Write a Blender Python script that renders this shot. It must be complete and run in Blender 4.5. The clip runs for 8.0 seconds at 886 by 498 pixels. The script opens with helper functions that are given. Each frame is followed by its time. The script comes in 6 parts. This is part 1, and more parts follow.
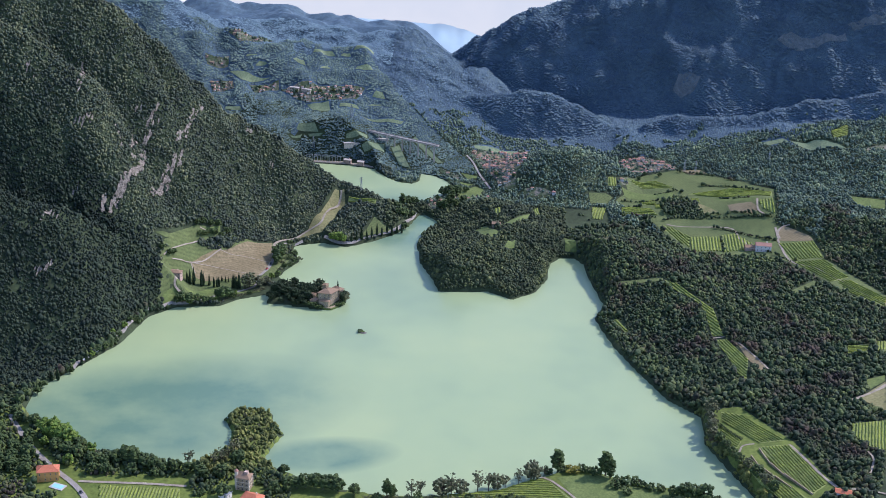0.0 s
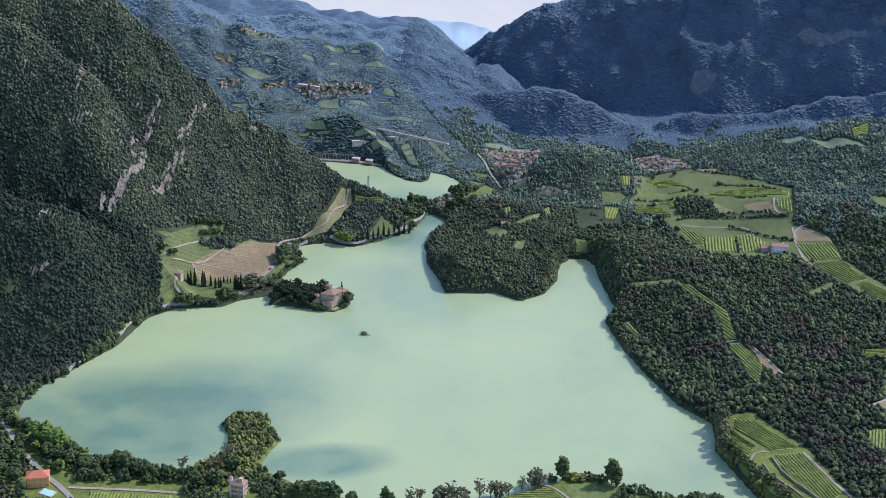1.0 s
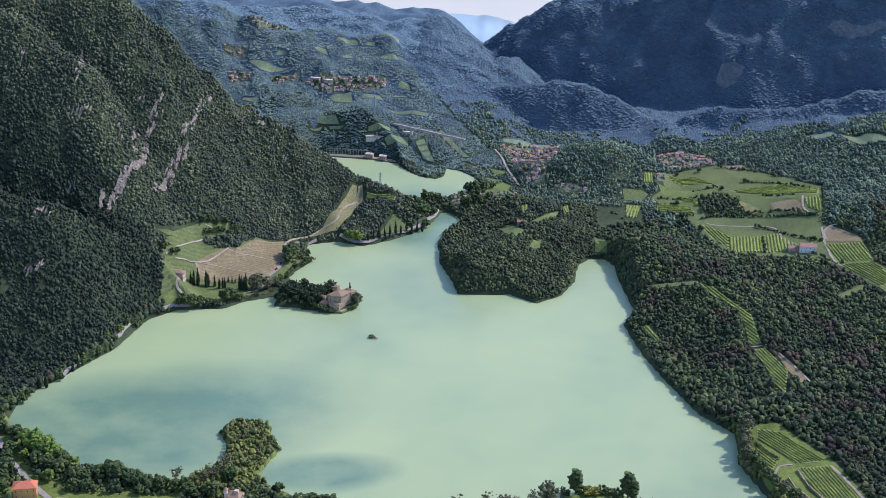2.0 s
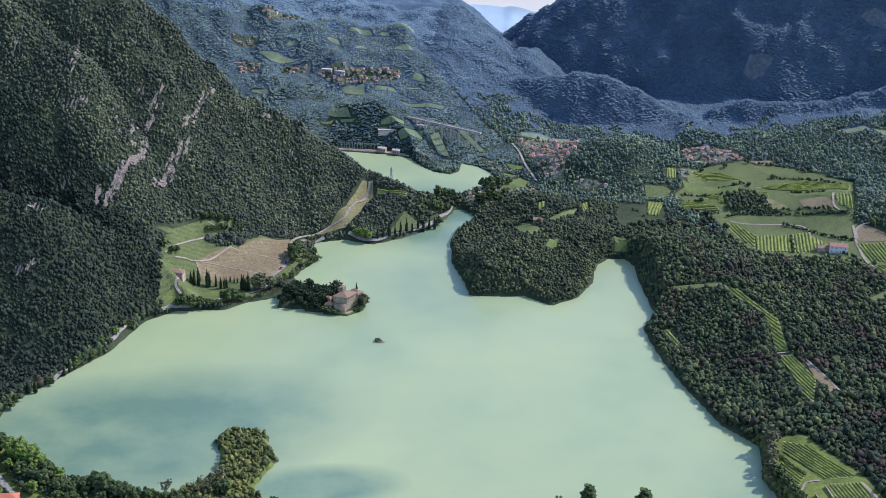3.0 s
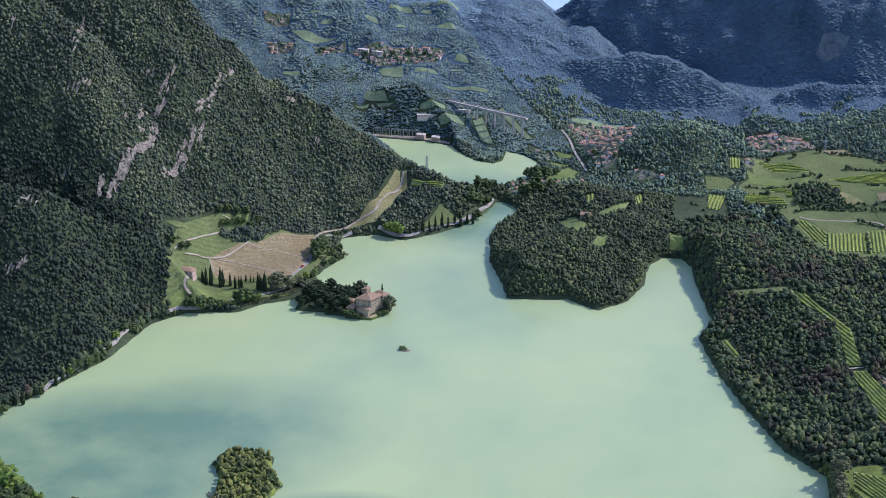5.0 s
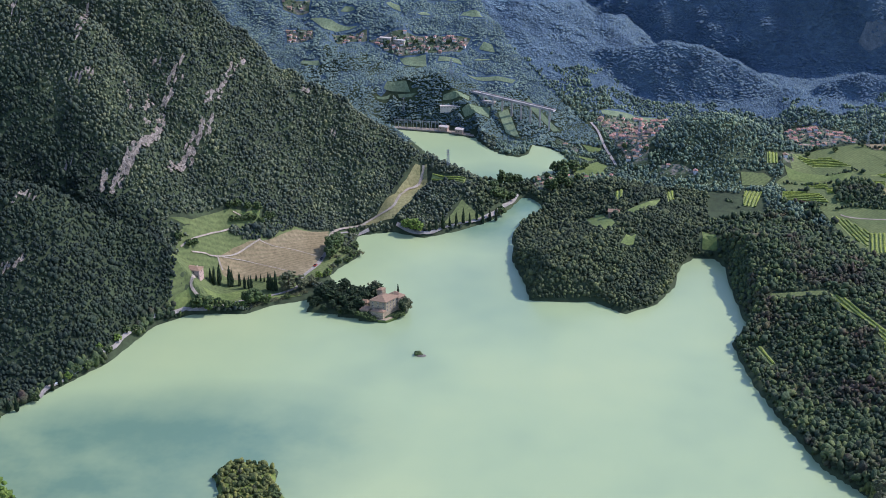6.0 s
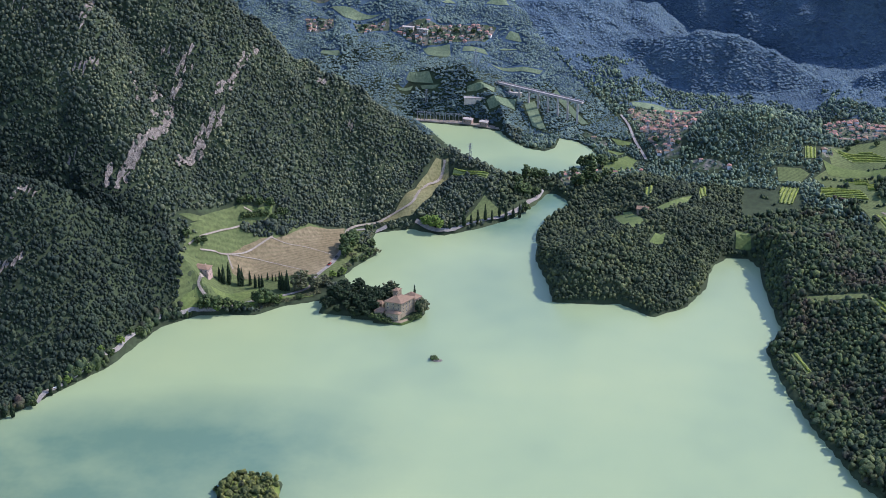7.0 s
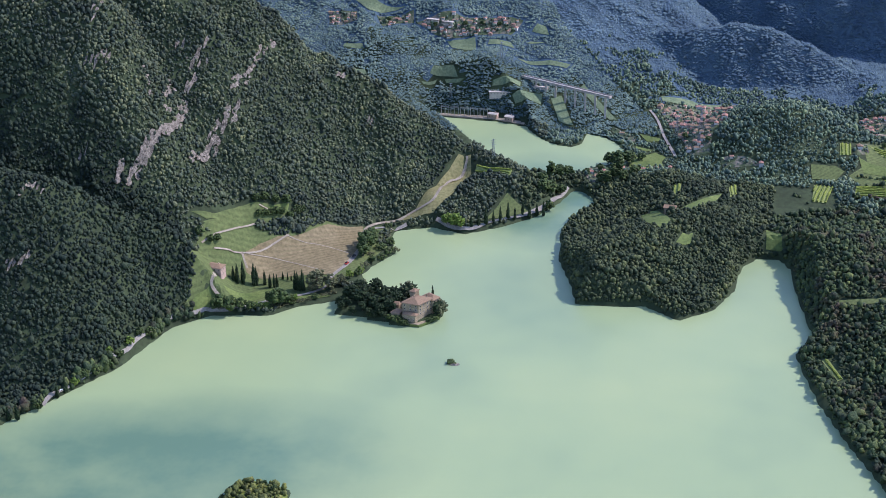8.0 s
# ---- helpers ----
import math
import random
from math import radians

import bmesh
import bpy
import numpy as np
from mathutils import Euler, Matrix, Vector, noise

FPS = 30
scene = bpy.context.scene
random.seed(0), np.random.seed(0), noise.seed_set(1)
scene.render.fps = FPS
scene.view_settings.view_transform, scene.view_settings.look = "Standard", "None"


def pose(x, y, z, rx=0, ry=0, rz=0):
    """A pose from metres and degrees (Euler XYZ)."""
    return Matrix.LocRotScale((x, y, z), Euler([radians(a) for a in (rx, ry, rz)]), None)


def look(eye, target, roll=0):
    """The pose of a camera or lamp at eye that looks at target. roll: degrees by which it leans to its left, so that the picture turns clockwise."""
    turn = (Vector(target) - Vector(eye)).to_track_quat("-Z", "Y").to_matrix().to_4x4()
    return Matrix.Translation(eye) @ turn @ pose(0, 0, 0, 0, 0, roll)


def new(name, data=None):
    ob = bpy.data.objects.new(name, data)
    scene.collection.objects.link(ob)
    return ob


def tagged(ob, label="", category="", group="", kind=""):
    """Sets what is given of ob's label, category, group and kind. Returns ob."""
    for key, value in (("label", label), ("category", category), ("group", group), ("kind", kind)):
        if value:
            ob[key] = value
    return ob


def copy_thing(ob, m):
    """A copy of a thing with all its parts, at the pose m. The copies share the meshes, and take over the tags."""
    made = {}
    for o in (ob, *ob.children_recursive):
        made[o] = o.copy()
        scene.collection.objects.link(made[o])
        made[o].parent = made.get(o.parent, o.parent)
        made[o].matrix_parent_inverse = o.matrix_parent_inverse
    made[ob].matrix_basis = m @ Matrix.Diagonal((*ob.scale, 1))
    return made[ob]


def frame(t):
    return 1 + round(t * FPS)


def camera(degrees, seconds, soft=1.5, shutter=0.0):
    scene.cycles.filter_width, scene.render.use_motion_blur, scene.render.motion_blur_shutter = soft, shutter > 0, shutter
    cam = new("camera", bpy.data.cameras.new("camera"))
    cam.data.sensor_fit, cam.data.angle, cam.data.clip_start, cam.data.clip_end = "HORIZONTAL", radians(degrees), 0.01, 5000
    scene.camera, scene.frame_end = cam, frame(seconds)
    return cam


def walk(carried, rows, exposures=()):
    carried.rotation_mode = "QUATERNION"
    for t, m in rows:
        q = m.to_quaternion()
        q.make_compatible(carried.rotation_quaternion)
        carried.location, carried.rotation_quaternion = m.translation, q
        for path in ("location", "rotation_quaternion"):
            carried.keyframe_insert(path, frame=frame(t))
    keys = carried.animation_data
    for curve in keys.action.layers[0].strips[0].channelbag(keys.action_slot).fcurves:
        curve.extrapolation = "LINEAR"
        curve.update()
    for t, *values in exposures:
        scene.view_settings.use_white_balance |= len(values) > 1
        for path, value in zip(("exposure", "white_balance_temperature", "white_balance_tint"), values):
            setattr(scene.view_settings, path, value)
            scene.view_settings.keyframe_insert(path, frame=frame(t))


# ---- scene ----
cam = camera(34.00, 8.0, soft=0.9)
# seconds, eye in metres, yaw, pitch, roll in degrees
ROWS = [
    (0.0, 0.00, 0.00, 365.37, -0.001, -23.552, 2.197),
    (0.5, 5.76, 7.67, 362.04, 0.543, -23.545, 2.011),
    (1.0, 10.94, 18.80, 357.97, 1.108, -23.597, 1.844),
    (1.5, 15.51, 33.61, 352.95, 1.753, -23.698, 1.659),
    (3.0, 28.98, 84.85, 336.37, 3.747, -24.145, 1.096),
    (3.5, 32.66, 101.73, 330.54, 4.447, -24.280, 0.900),
    (4.0, 36.40, 118.18, 324.53, 5.283, -24.400, 0.650),
    (4.5, 39.84, 135.43, 319.44, 6.089, -24.608, 0.403),
    (6.0, 46.48, 187.62, 303.84, 8.523, -25.272, -0.258),
    (6.5, 48.82, 203.19, 298.71, 9.351, -25.446, -0.509),
    (7.0, 50.54, 217.38, 294.11, 10.208, -25.626, -0.752),
    (7.5, 52.74, 228.51, 290.97, 11.073, -25.786, -1.005),
    (8.0, 55.51, 236.60, 289.14, 11.921, -25.932, -1.227),
]
walk(cam, [(t, pose(x, y, z, 90 + p, 0, w) @ pose(0, 0, 0, 0, 0, r)) for t, x, y, z, w, p, r in ROWS], exposures=[(0.0, 0.99, 5850, 24)])

# ---- sky, sun, exposure ----
SUN_UP, SUN_AZ = radians(44), radians(66)  # azimuth from the way ahead, towards the right
world = bpy.data.worlds.new("world")
scene.world = world
world.use_nodes = True
sky = world.node_tree.nodes.new("ShaderNodeTexSky")
sky.sky_type, sky.sun_disc, sky.sun_elevation, sky.sun_rotation = "NISHITA", False, SUN_UP, SUN_AZ
sky.dust_density, sky.ozone_density = 0.6, 2.0
world.node_tree.links.new(sky.outputs[0], world.node_tree.nodes["Background"].inputs[0])
world.node_tree.nodes["Background"].inputs[1].default_value = 0.15
sun = new("sun", bpy.data.lights.new("sun", "SUN"))
sun.data.energy, sun.data.angle, sun.data.color = 2.6, radians(0.6), (1.0, 0.94, 0.84)
sun.matrix_basis = look((math.sin(SUN_AZ) * math.cos(SUN_UP), math.cos(SUN_AZ) * math.cos(SUN_UP), math.sin(SUN_UP)), (0, 0, 0))

# ---- materials ----
def nodes_of(name, rough=0.8):
    m = bpy.data.materials.new(name)
    m.use_nodes = True
    t = m.node_tree
    b = t.nodes["Principled BSDF"]
    b.inputs["Roughness"].default_value = rough
    b.inputs["Specular IOR Level"].default_value = 0.2
    return m, t, b


def noise_node(t, scale, detail=3.0, where="Object", rough=0.6):
    c = t.nodes.new("ShaderNodeTexCoord")
    n = t.nodes.new("ShaderNodeTexNoise")
    n.inputs["Scale"].default_value, n.inputs["Detail"].default_value, n.inputs["Roughness"].default_value = scale, detail, rough
    t.links.new(c.outputs[where], n.inputs["Vector"])
    return n.outputs["Fac"]


def ramp(t, fac, stops):
    r = t.nodes.new("ShaderNodeValToRGB")
    e = r.color_ramp.elements
    while len(e) < len(stops):
        e.new(0.5)
    for k, (p, c) in zip(e, stops):
        k.position, k.color = p, (*c, 1)
    t.links.new(fac, r.inputs[0])
    return r.outputs[0]


def mixed(t, a, b, fac, how="MIX"):
    m = t.nodes.new("ShaderNodeMix")
    m.data_type, m.blend_type = "RGBA", how
    for socket, v in ((m.inputs[6], a), (m.inputs[7], b), (m.inputs[0], fac)):
        if isinstance(v, (int, float)):
            socket.default_value = v
        elif isinstance(v, tuple):
            socket.default_value = (*v, 1)
        else:
            t.links.new(v, socket)
    return m.outputs[2]


def bumped(t, b, fac, strength=0.4, distance=0.3):
    n = t.nodes.new("ShaderNodeBump")
    n.inputs["Strength"].default_value, n.inputs["Distance"].default_value = strength, distance
    t.links.new(fac, n.inputs["Height"])
    t.links.new(n.outputs[0], b.inputs["Normal"])


def mottled(name, dark, light, size, fine=6.0, rough=0.85, bump=0.3, reach=0.2, spread=(0.3, 0.7), rows=0.0, turn=0.0):
    """A matt surface that varies from dark to light over patches of that size, with a finer grain and, on tilled land, drilled rows."""
    m, t, b = nodes_of(name, rough)
    coarse, grain = noise_node(t, 1 / size, 4), noise_node(t, fine / size, 3)
    c = ramp(t, coarse, [(spread[0], dark), (spread[1], light)])
    g = ramp(t, grain, [(0.3, (0.72, 0.72, 0.72)), (0.7, (1.2, 1.2, 1.2))])
    if rows:
        wave, mapping = t.nodes.new("ShaderNodeTexWave"), t.nodes.new("ShaderNodeMapping")
        wave.inputs["Scale"].default_value, wave.inputs["Distortion"].default_value, wave.inputs["Detail Scale"].default_value = 0.314 / rows, 1.2, 0.3
        mapping.inputs["Rotation"].default_value = (0, 0, turn)
        t.links.new(t.nodes.new("ShaderNodeTexCoord").outputs["Object"], mapping.inputs[0])
        t.links.new(mapping.outputs[0], wave.inputs["Vector"])
        g = mixed(t, g, ramp(t, wave.outputs["Fac"], [(0.2, (0.88, 0.9, 0.88)), (0.8, (1.06, 1.05, 1.06))]), 1.0, "MULTIPLY")
    t.links.new(mixed(t, c, g, 1.0, "MULTIPLY"), b.inputs["Base Color"])
    bumped(t, b, grain, bump, reach)
    return m


def foliage(name, tones, size=18.0, grain_range=(0.55, 1.4), patchy=0.35, relief=0.8, turned=None):
    """Leaves: each crown takes its own tone, with patches over the wood and a leafy grain; some stands have turned colour."""
    m, t, b = nodes_of(name, 0.75)
    geo = t.nodes.new("ShaderNodeNewGeometry")
    own = ramp(t, geo.outputs["Random Per Island"], [(k / (len(tones) - 1), c) for k, c in enumerate(tones)])
    if turned:
        own = mixed(t, own, turned, ramp(t, noise_node(t, 0.045, 4, rough=0.7), [(0.53, (0, 0, 0)), (0.66, (0.8, 0.8, 0.8))]))
    wide = ramp(t, noise_node(t, 1 / size, 3), [(0.3, (1 - patchy, 1 - 0.9 * patchy, 1 - 0.95 * patchy)), (0.7, (1 + 0.85 * patchy, 1 + 0.6 * patchy, 1.0))])
    stand_tone = ramp(t, noise_node(t, 3.2 / size, 3), [(0.32, (0.68, 0.7, 0.74)), (0.5, (1, 1, 1)), (0.7, (1.34, 1.28, 1.1))])
    wide = mixed(t, wide, stand_tone, 0.35 if relief < 0.4 else 1.0, "MULTIPLY")
    leaf = noise_node(t, 2.2, 4, rough=0.75)
    grain = ramp(t, leaf, [(0.3, (grain_range[0],) * 3), (0.68, (grain_range[1],) * 3)])
    t.links.new(mixed(t, mixed(t, own, wide, 1.0, "MULTIPLY"), grain, 1.0, "MULTIPLY"), b.inputs["Base Color"])
    bumped(t, b, leaf, relief, 0.5)
    return m


def plain(name, colour, rough=0.7, metal=0.0, size=0.6):
    m, t, b = nodes_of(name, rough)
    c = ramp(t, noise_node(t, 1 / size, 4), [(0.3, tuple(0.8 * v for v in colour)), (0.7, tuple(min(1, 1.15 * v) for v in colour))])
    t.links.new(c, b.inputs["Base Color"])
    b.inputs["Metallic"].default_value = metal
    return m


M_SOIL = mottled("grassy_forest_floor", (0.02, 0.03, 0.014), (0.05, 0.07, 0.03), 14)
M_MEADOW = mottled("meadow", (0.07, 0.1, 0.02), (0.14, 0.175, 0.036), 9)
# Haze blue and broad sun-and-shade patches are put into these leaf tones.
M_WOOD_LEFT = foliage("hazed_oak_scrub_leaves", [(0.034, 0.051, 0.046), (0.051, 0.073, 0.06), (0.074, 0.097, 0.07), (0.112, 0.13, 0.085)], 34, patchy=0.5)
M_WOOD_HILL = foliage("downy_oak_leaves", [(0.026, 0.042, 0.027), (0.041, 0.061, 0.036), (0.06, 0.082, 0.044), (0.095, 0.115, 0.056)], 30, patchy=0.5)
# Leaf tones darkened to stand for the shade over the foot hill.
M_WOOD_FOOT = foliage("shade_darkened_leaves", [(0.013, 0.024, 0.019), (0.019, 0.033, 0.025), (0.027, 0.044, 0.03), (0.039, 0.056, 0.036)], 30, patchy=0.35)
M_WOOD_RIGHT = foliage("mixed_wood_leaves", [(0.018, 0.034, 0.022), (0.03, 0.052, 0.03), (0.042, 0.07, 0.034), (0.06, 0.088, 0.038), (0.092, 0.12, 0.05)], 26, patchy=0.45, turned=(0.07, 0.045, 0.042))
M_WOOD_WILLOW = foliage("willow_grove_leaves", [(0.05, 0.066, 0.022), (0.085, 0.104, 0.032), (0.12, 0.138, 0.044), (0.165, 0.18, 0.06)], 12, patchy=0.4)
# Blue haze of distance is put into the leaf tones of the far woods.
M_WOOD_FAR = foliage("hazed_mountain_leaves", [(0.053, 0.096, 0.155), (0.065, 0.112, 0.168), (0.085, 0.134, 0.164)], 30, (0.85, 1.15), 0.35, 0.2)
M_WOOD_VALLEY = foliage("hazed_valley_leaves", [(0.062, 0.106, 0.124), (0.08, 0.13, 0.14), (0.112, 0.162, 0.146)], 18, (0.85, 1.15), 0.45, 0.2)
# Ground colour with haze blue mixed in, to match the far woods.
M_SOIL_FAR = mottled("hazed_far_undergrowth", (0.05, 0.085, 0.118), (0.07, 0.112, 0.138), 16, 5, bump=0.1)
# Lighter share of haze blue in the leaf colour, for the middle distance.
M_WOOD_MID = foliage("hazed_mid_leaves", [(0.055, 0.094, 0.092), (0.08, 0.126, 0.112), (0.108, 0.158, 0.124), (0.15, 0.2, 0.134)], 22, (0.75, 1.22), 0.5, 0.5)
# Palest haze blue in the leaf colour, for the farthest ridges.
M_WOOD_BLUE = foliage("hazed_ridge_leaves", [(0.092, 0.15, 0.2), (0.105, 0.168, 0.215), (0.122, 0.188, 0.222)], 60, (0.9, 1.08), 0.15, 0.2)


def water_material():
    m, t, b = nodes_of("milky_lake_water", 0.3)
    b.inputs["Specular IOR Level"].default_value = 0.22
    wide = noise_node(t, 0.011, 3)
    silt = ramp(t, wide, [(0.25, (0.202, 0.272, 0.155)), (0.5, (0.262, 0.33, 0.172)), (0.72, (0.298, 0.356, 0.178))])
    place = t.nodes.new("ShaderNodeTexCoord").outputs["Object"]
    # Oval patches around three centres, mixed darker and greener into the water colour.
    for centre, reach, turn in (((-150, 616, 0), (125, 62, 9), 0.4), ((-54, 588, 0), (40, 18, 9), 0.2), ((-30, 880, 0), (60, 60, 9), 0.0)):
        m2, g = t.nodes.new("ShaderNodeMapping"), t.nodes.new("ShaderNodeTexGradient")
        m2.vector_type, g.gradient_type = "TEXTURE", "SPHERICAL"
        m2.inputs[1].default_value, m2.inputs[2].default_value, m2.inputs[3].default_value = centre, (0, 0, turn), reach
        t.links.new(place, m2.inputs[0])
        t.links.new(m2.outputs[0], g.inputs[0])
        clear = mixed(t, ramp(t, g.outputs["Fac"], [(0.0, (0, 0, 0)), (0.5, (0.95, 0.95, 0.95))]), ramp(t, noise_node(t, 0.035, 4), [(0.3, (0.5, 0.5, 0.5)), (0.62, (1, 1, 1))]), 1.0, "MULTIPLY")
        silt = mixed(t, silt, (0.095, 0.17, 0.115), clear)
    t.links.new(silt, b.inputs["Base Color"])
    bumped(t, b, noise_node(t, 1.3, 4), 0.06, 0.05)
    return m


M_WATER = water_material()
# ---- the lie of the land ----
LAKE = [(-119, 753), (-104, 761), (-97, 766), (-93, 778), (-98, 786), (-96, 795), (-88, 811), (-94, 826),
        (-94, 834), (-77, 841), (-60, 836), (-44, 847), (-32, 858), (-22, 877), (-17, 894), (-11, 893),
        (-3, 882), (-8, 869), (-14, 858), (-16, 843), (-13, 815), (-5, 792), (-1, 775), (13, 776), (28, 778),
        (42, 768), (55, 779), (63, 797), (66, 821), (73, 831), (83, 832), (88, 822), (90, 800), (96, 762),
        (89, 747), (91, 736), (97, 711), (106, 686)]
LAKE += [(119, 655), (134, 638), (132, 612), (140, 588), (147, 569), (157, 525), (150, 505), (130, 540), (119, 568.5), (92, 572), (78, 581), (64, 583),
         (50, 576), (29, 562), (5, 556), (-20, 555), (-43, 559), (-73, 574), (-81, 583), (-78, 596), (-74, 606), (-81, 616),
         (-82, 625), (-96, 628), (-103, 618), (-98, 607), (-97, 590), (-115, 574), (-139, 578), (-160, 583),
         (-182, 597), (-203, 612), (-204, 640), (-188, 667), (-173, 693), (-164, 728), (-151, 741), (-126, 745)]
UPPER = [(-104, 974), (-79, 945), (-67, 929), (-51, 914), (-37, 903), (-28, 901), (-18, 906), (-10, 914), (5, 924), (6, 936), (-1, 950),
         (-9, 958), (-18, 961), (-19, 946), (-24, 940), (-34, 944), (-42, 952), (-50, 966), (-70, 972)]
CASTLE_ISLE = [(-101, 750), (-84, 747), (-72, 744), (-64, 744), (-57, 750), (-54, 757), (-61, 765), (-84, 774), (-95, 777), (-99, 764)]
UPPER_Z = 4.0


def edge_distance(x, y, loop):
    """Distance to a closed outline, negative inside it."""
    best, inside = np.full(x.shape, 1e9), np.zeros(x.shape, bool)
    for (ax, ay), (bx, by) in zip(loop, loop[1:] + loop[:1]):
        dx, dy = bx - ax, by - ay
        s = np.clip(((x - ax) * dx + (y - ay) * dy) / (dx * dx + dy * dy), 0, 1)
        best = np.minimum(best, np.hypot(x - ax - s * dx, y - ay - s * dy))
        if ay != by:
            inside ^= ((ay > y) != (by > y)) & (x < dx * (y - ay) / dy + ax)
    return np.where(inside, -best, best)


def ridge(x, y, nodes, slope, crown=6.0):
    """Height of a ridge whose crest runs through nodes (x, y, height) and whose flanks fall by slope."""
    out = np.full(x.shape, -1e3)
    for (ax, ay, az), (bx, by, bz) in zip(nodes, nodes[1:]):
        dx, dy = bx - ax, by - ay
        s = np.clip(((x - ax) * dx + (y - ay) * dy) / (dx * dx + dy * dy), 0, 1)
        d = np.hypot(x - ax - s * dx, y - ay - s * dy)
        out = np.maximum(out, az + s * (bz - az) - slope * (np.sqrt(d * d + crown * crown) - crown))
    return out


def lattice(i, j, seed):
    v = np.sin(i * 127.1 + j * 311.7 + seed * 74.7) * 43758.5453
    return v - np.floor(v)


def lumps(x, y, size, seed=0):
    """Smooth value noise, -1 to 1."""
    u, v = x / size, y / size
    i, j = np.floor(u), np.floor(v)
    u, v = u - i, v - j
    u, v = u * u * (3 - 2 * u), v * v * (3 - 2 * v)
    a, b = lattice(i, j, seed), lattice(i + 1, j, seed)
    c, d = lattice(i, j + 1, seed), lattice(i + 1, j + 1, seed)
    return 2 * (a + (b - a) * u + (c - a) * v + (a - b - c + d) * u * v) - 1


LEFT_CREST = [(-380, 850, 250), (-262, 842, 192), (-203, 845, 150), (-181, 852, 126), (-159, 862, 98), (-148, 868, 79),
              (-132, 872, 70), (-111, 876, 58), (-91, 884, 39), (-70, 888, 24), (-50, 884, 19), (-38, 878, 13)]
LEFT_SPUR = [(-300, 800, 165), (-245, 802, 140), (-214, 800, 118), (-200, 790, 88), (-196, 782, 62)]
LEFT_FOOT = [(-330, 715, 110), (-265, 720, 82), (-239, 722, 71), (-221, 724, 67), (-194, 732, 54), (-174, 746, 36), (-162, 762, 16)]
PENINSULA = [(4, 792, 15), (22, 812, 17), (46, 842, 17), (44, 872, 15), (30, 890, 12)]
KNOLL = [(46, 955, 9), (59, 955, 22), (73, 955, 27), (86, 955, 28), (101, 955, 24), (114, 955, 10)]
STRAIT_HILL = [(-78, 856, 13), (-60, 868, 15), (-46, 878, 17)]
EAST_WOODS = [(104, 812, 17), (122, 795, 17), (142, 765, 15), (160, 730, 14), (172, 690, 12), (168, 655, 9)]
EAST_BACK = [(212, 892, 22), (236, 880, 25), (262, 850, 26), (300, 800, 30)]
RIGHT_FOOT = [(-30, 1046, 12.9), (-15, 1046, 23.3), (7, 1046, 31.9), (36, 1046, 41.1), (54, 1046, 44.5), (76, 1046, 41.9), (98, 1046, 33), (118, 1046, 19.3), (133, 1046, 11.4)]
RIGHT_BENCH = [(183, 1012, 13), (223, 1012, 25), (251, 1012, 32), (292, 1012, 39), (319, 1012, 42), (420, 1000, 50)]
RIGHT_CREST = [(-49, 1145, 4), (-35, 1145, 17), (-3, 1145, 36), (24, 1145, 55), (37, 1145, 63), (72, 1145, 82), (94, 1145, 91), (134, 1145, 110), (220, 1145, 143), (333, 1145, 178), (560, 1145, 260)]
RIGHT_SPUR = [(151, 1036, 24.6), (172, 1036, 31.2), (210, 1036, 28.3), (247, 1036, 39.5), (283, 1036, 48.9), (323, 1036, 57.9), (440, 1036, 92)]
FAR_LEFT = [(-340, 1080, 125), (-257, 1080, 105), (-231, 1080, 97), (-206, 1080, 87), (-196, 1080, 80), (-188, 1080, 73), (-172, 1080, 69)]
FAR_RIDGE = [(-177, 1110, 62), (-141, 1110, 60), (-106, 1110, 61), (-88, 1110, 65), (-75, 1110, 68), (-62, 1110, 68), (-48, 1110, 62), (-30, 1110, 57)]
FAR_HILL = [(-86, 1085, 50), (-69, 1085, 60), (-56, 1085, 65), (-43, 1085, 66), (-25, 1085, 64), (-8, 1085, 56), (10, 1085, 48)]
MID_HILLS = [(-134, 998, 20), (-106, 1000, 28), (-80, 1000, 31), (-62, 1002, 22)]


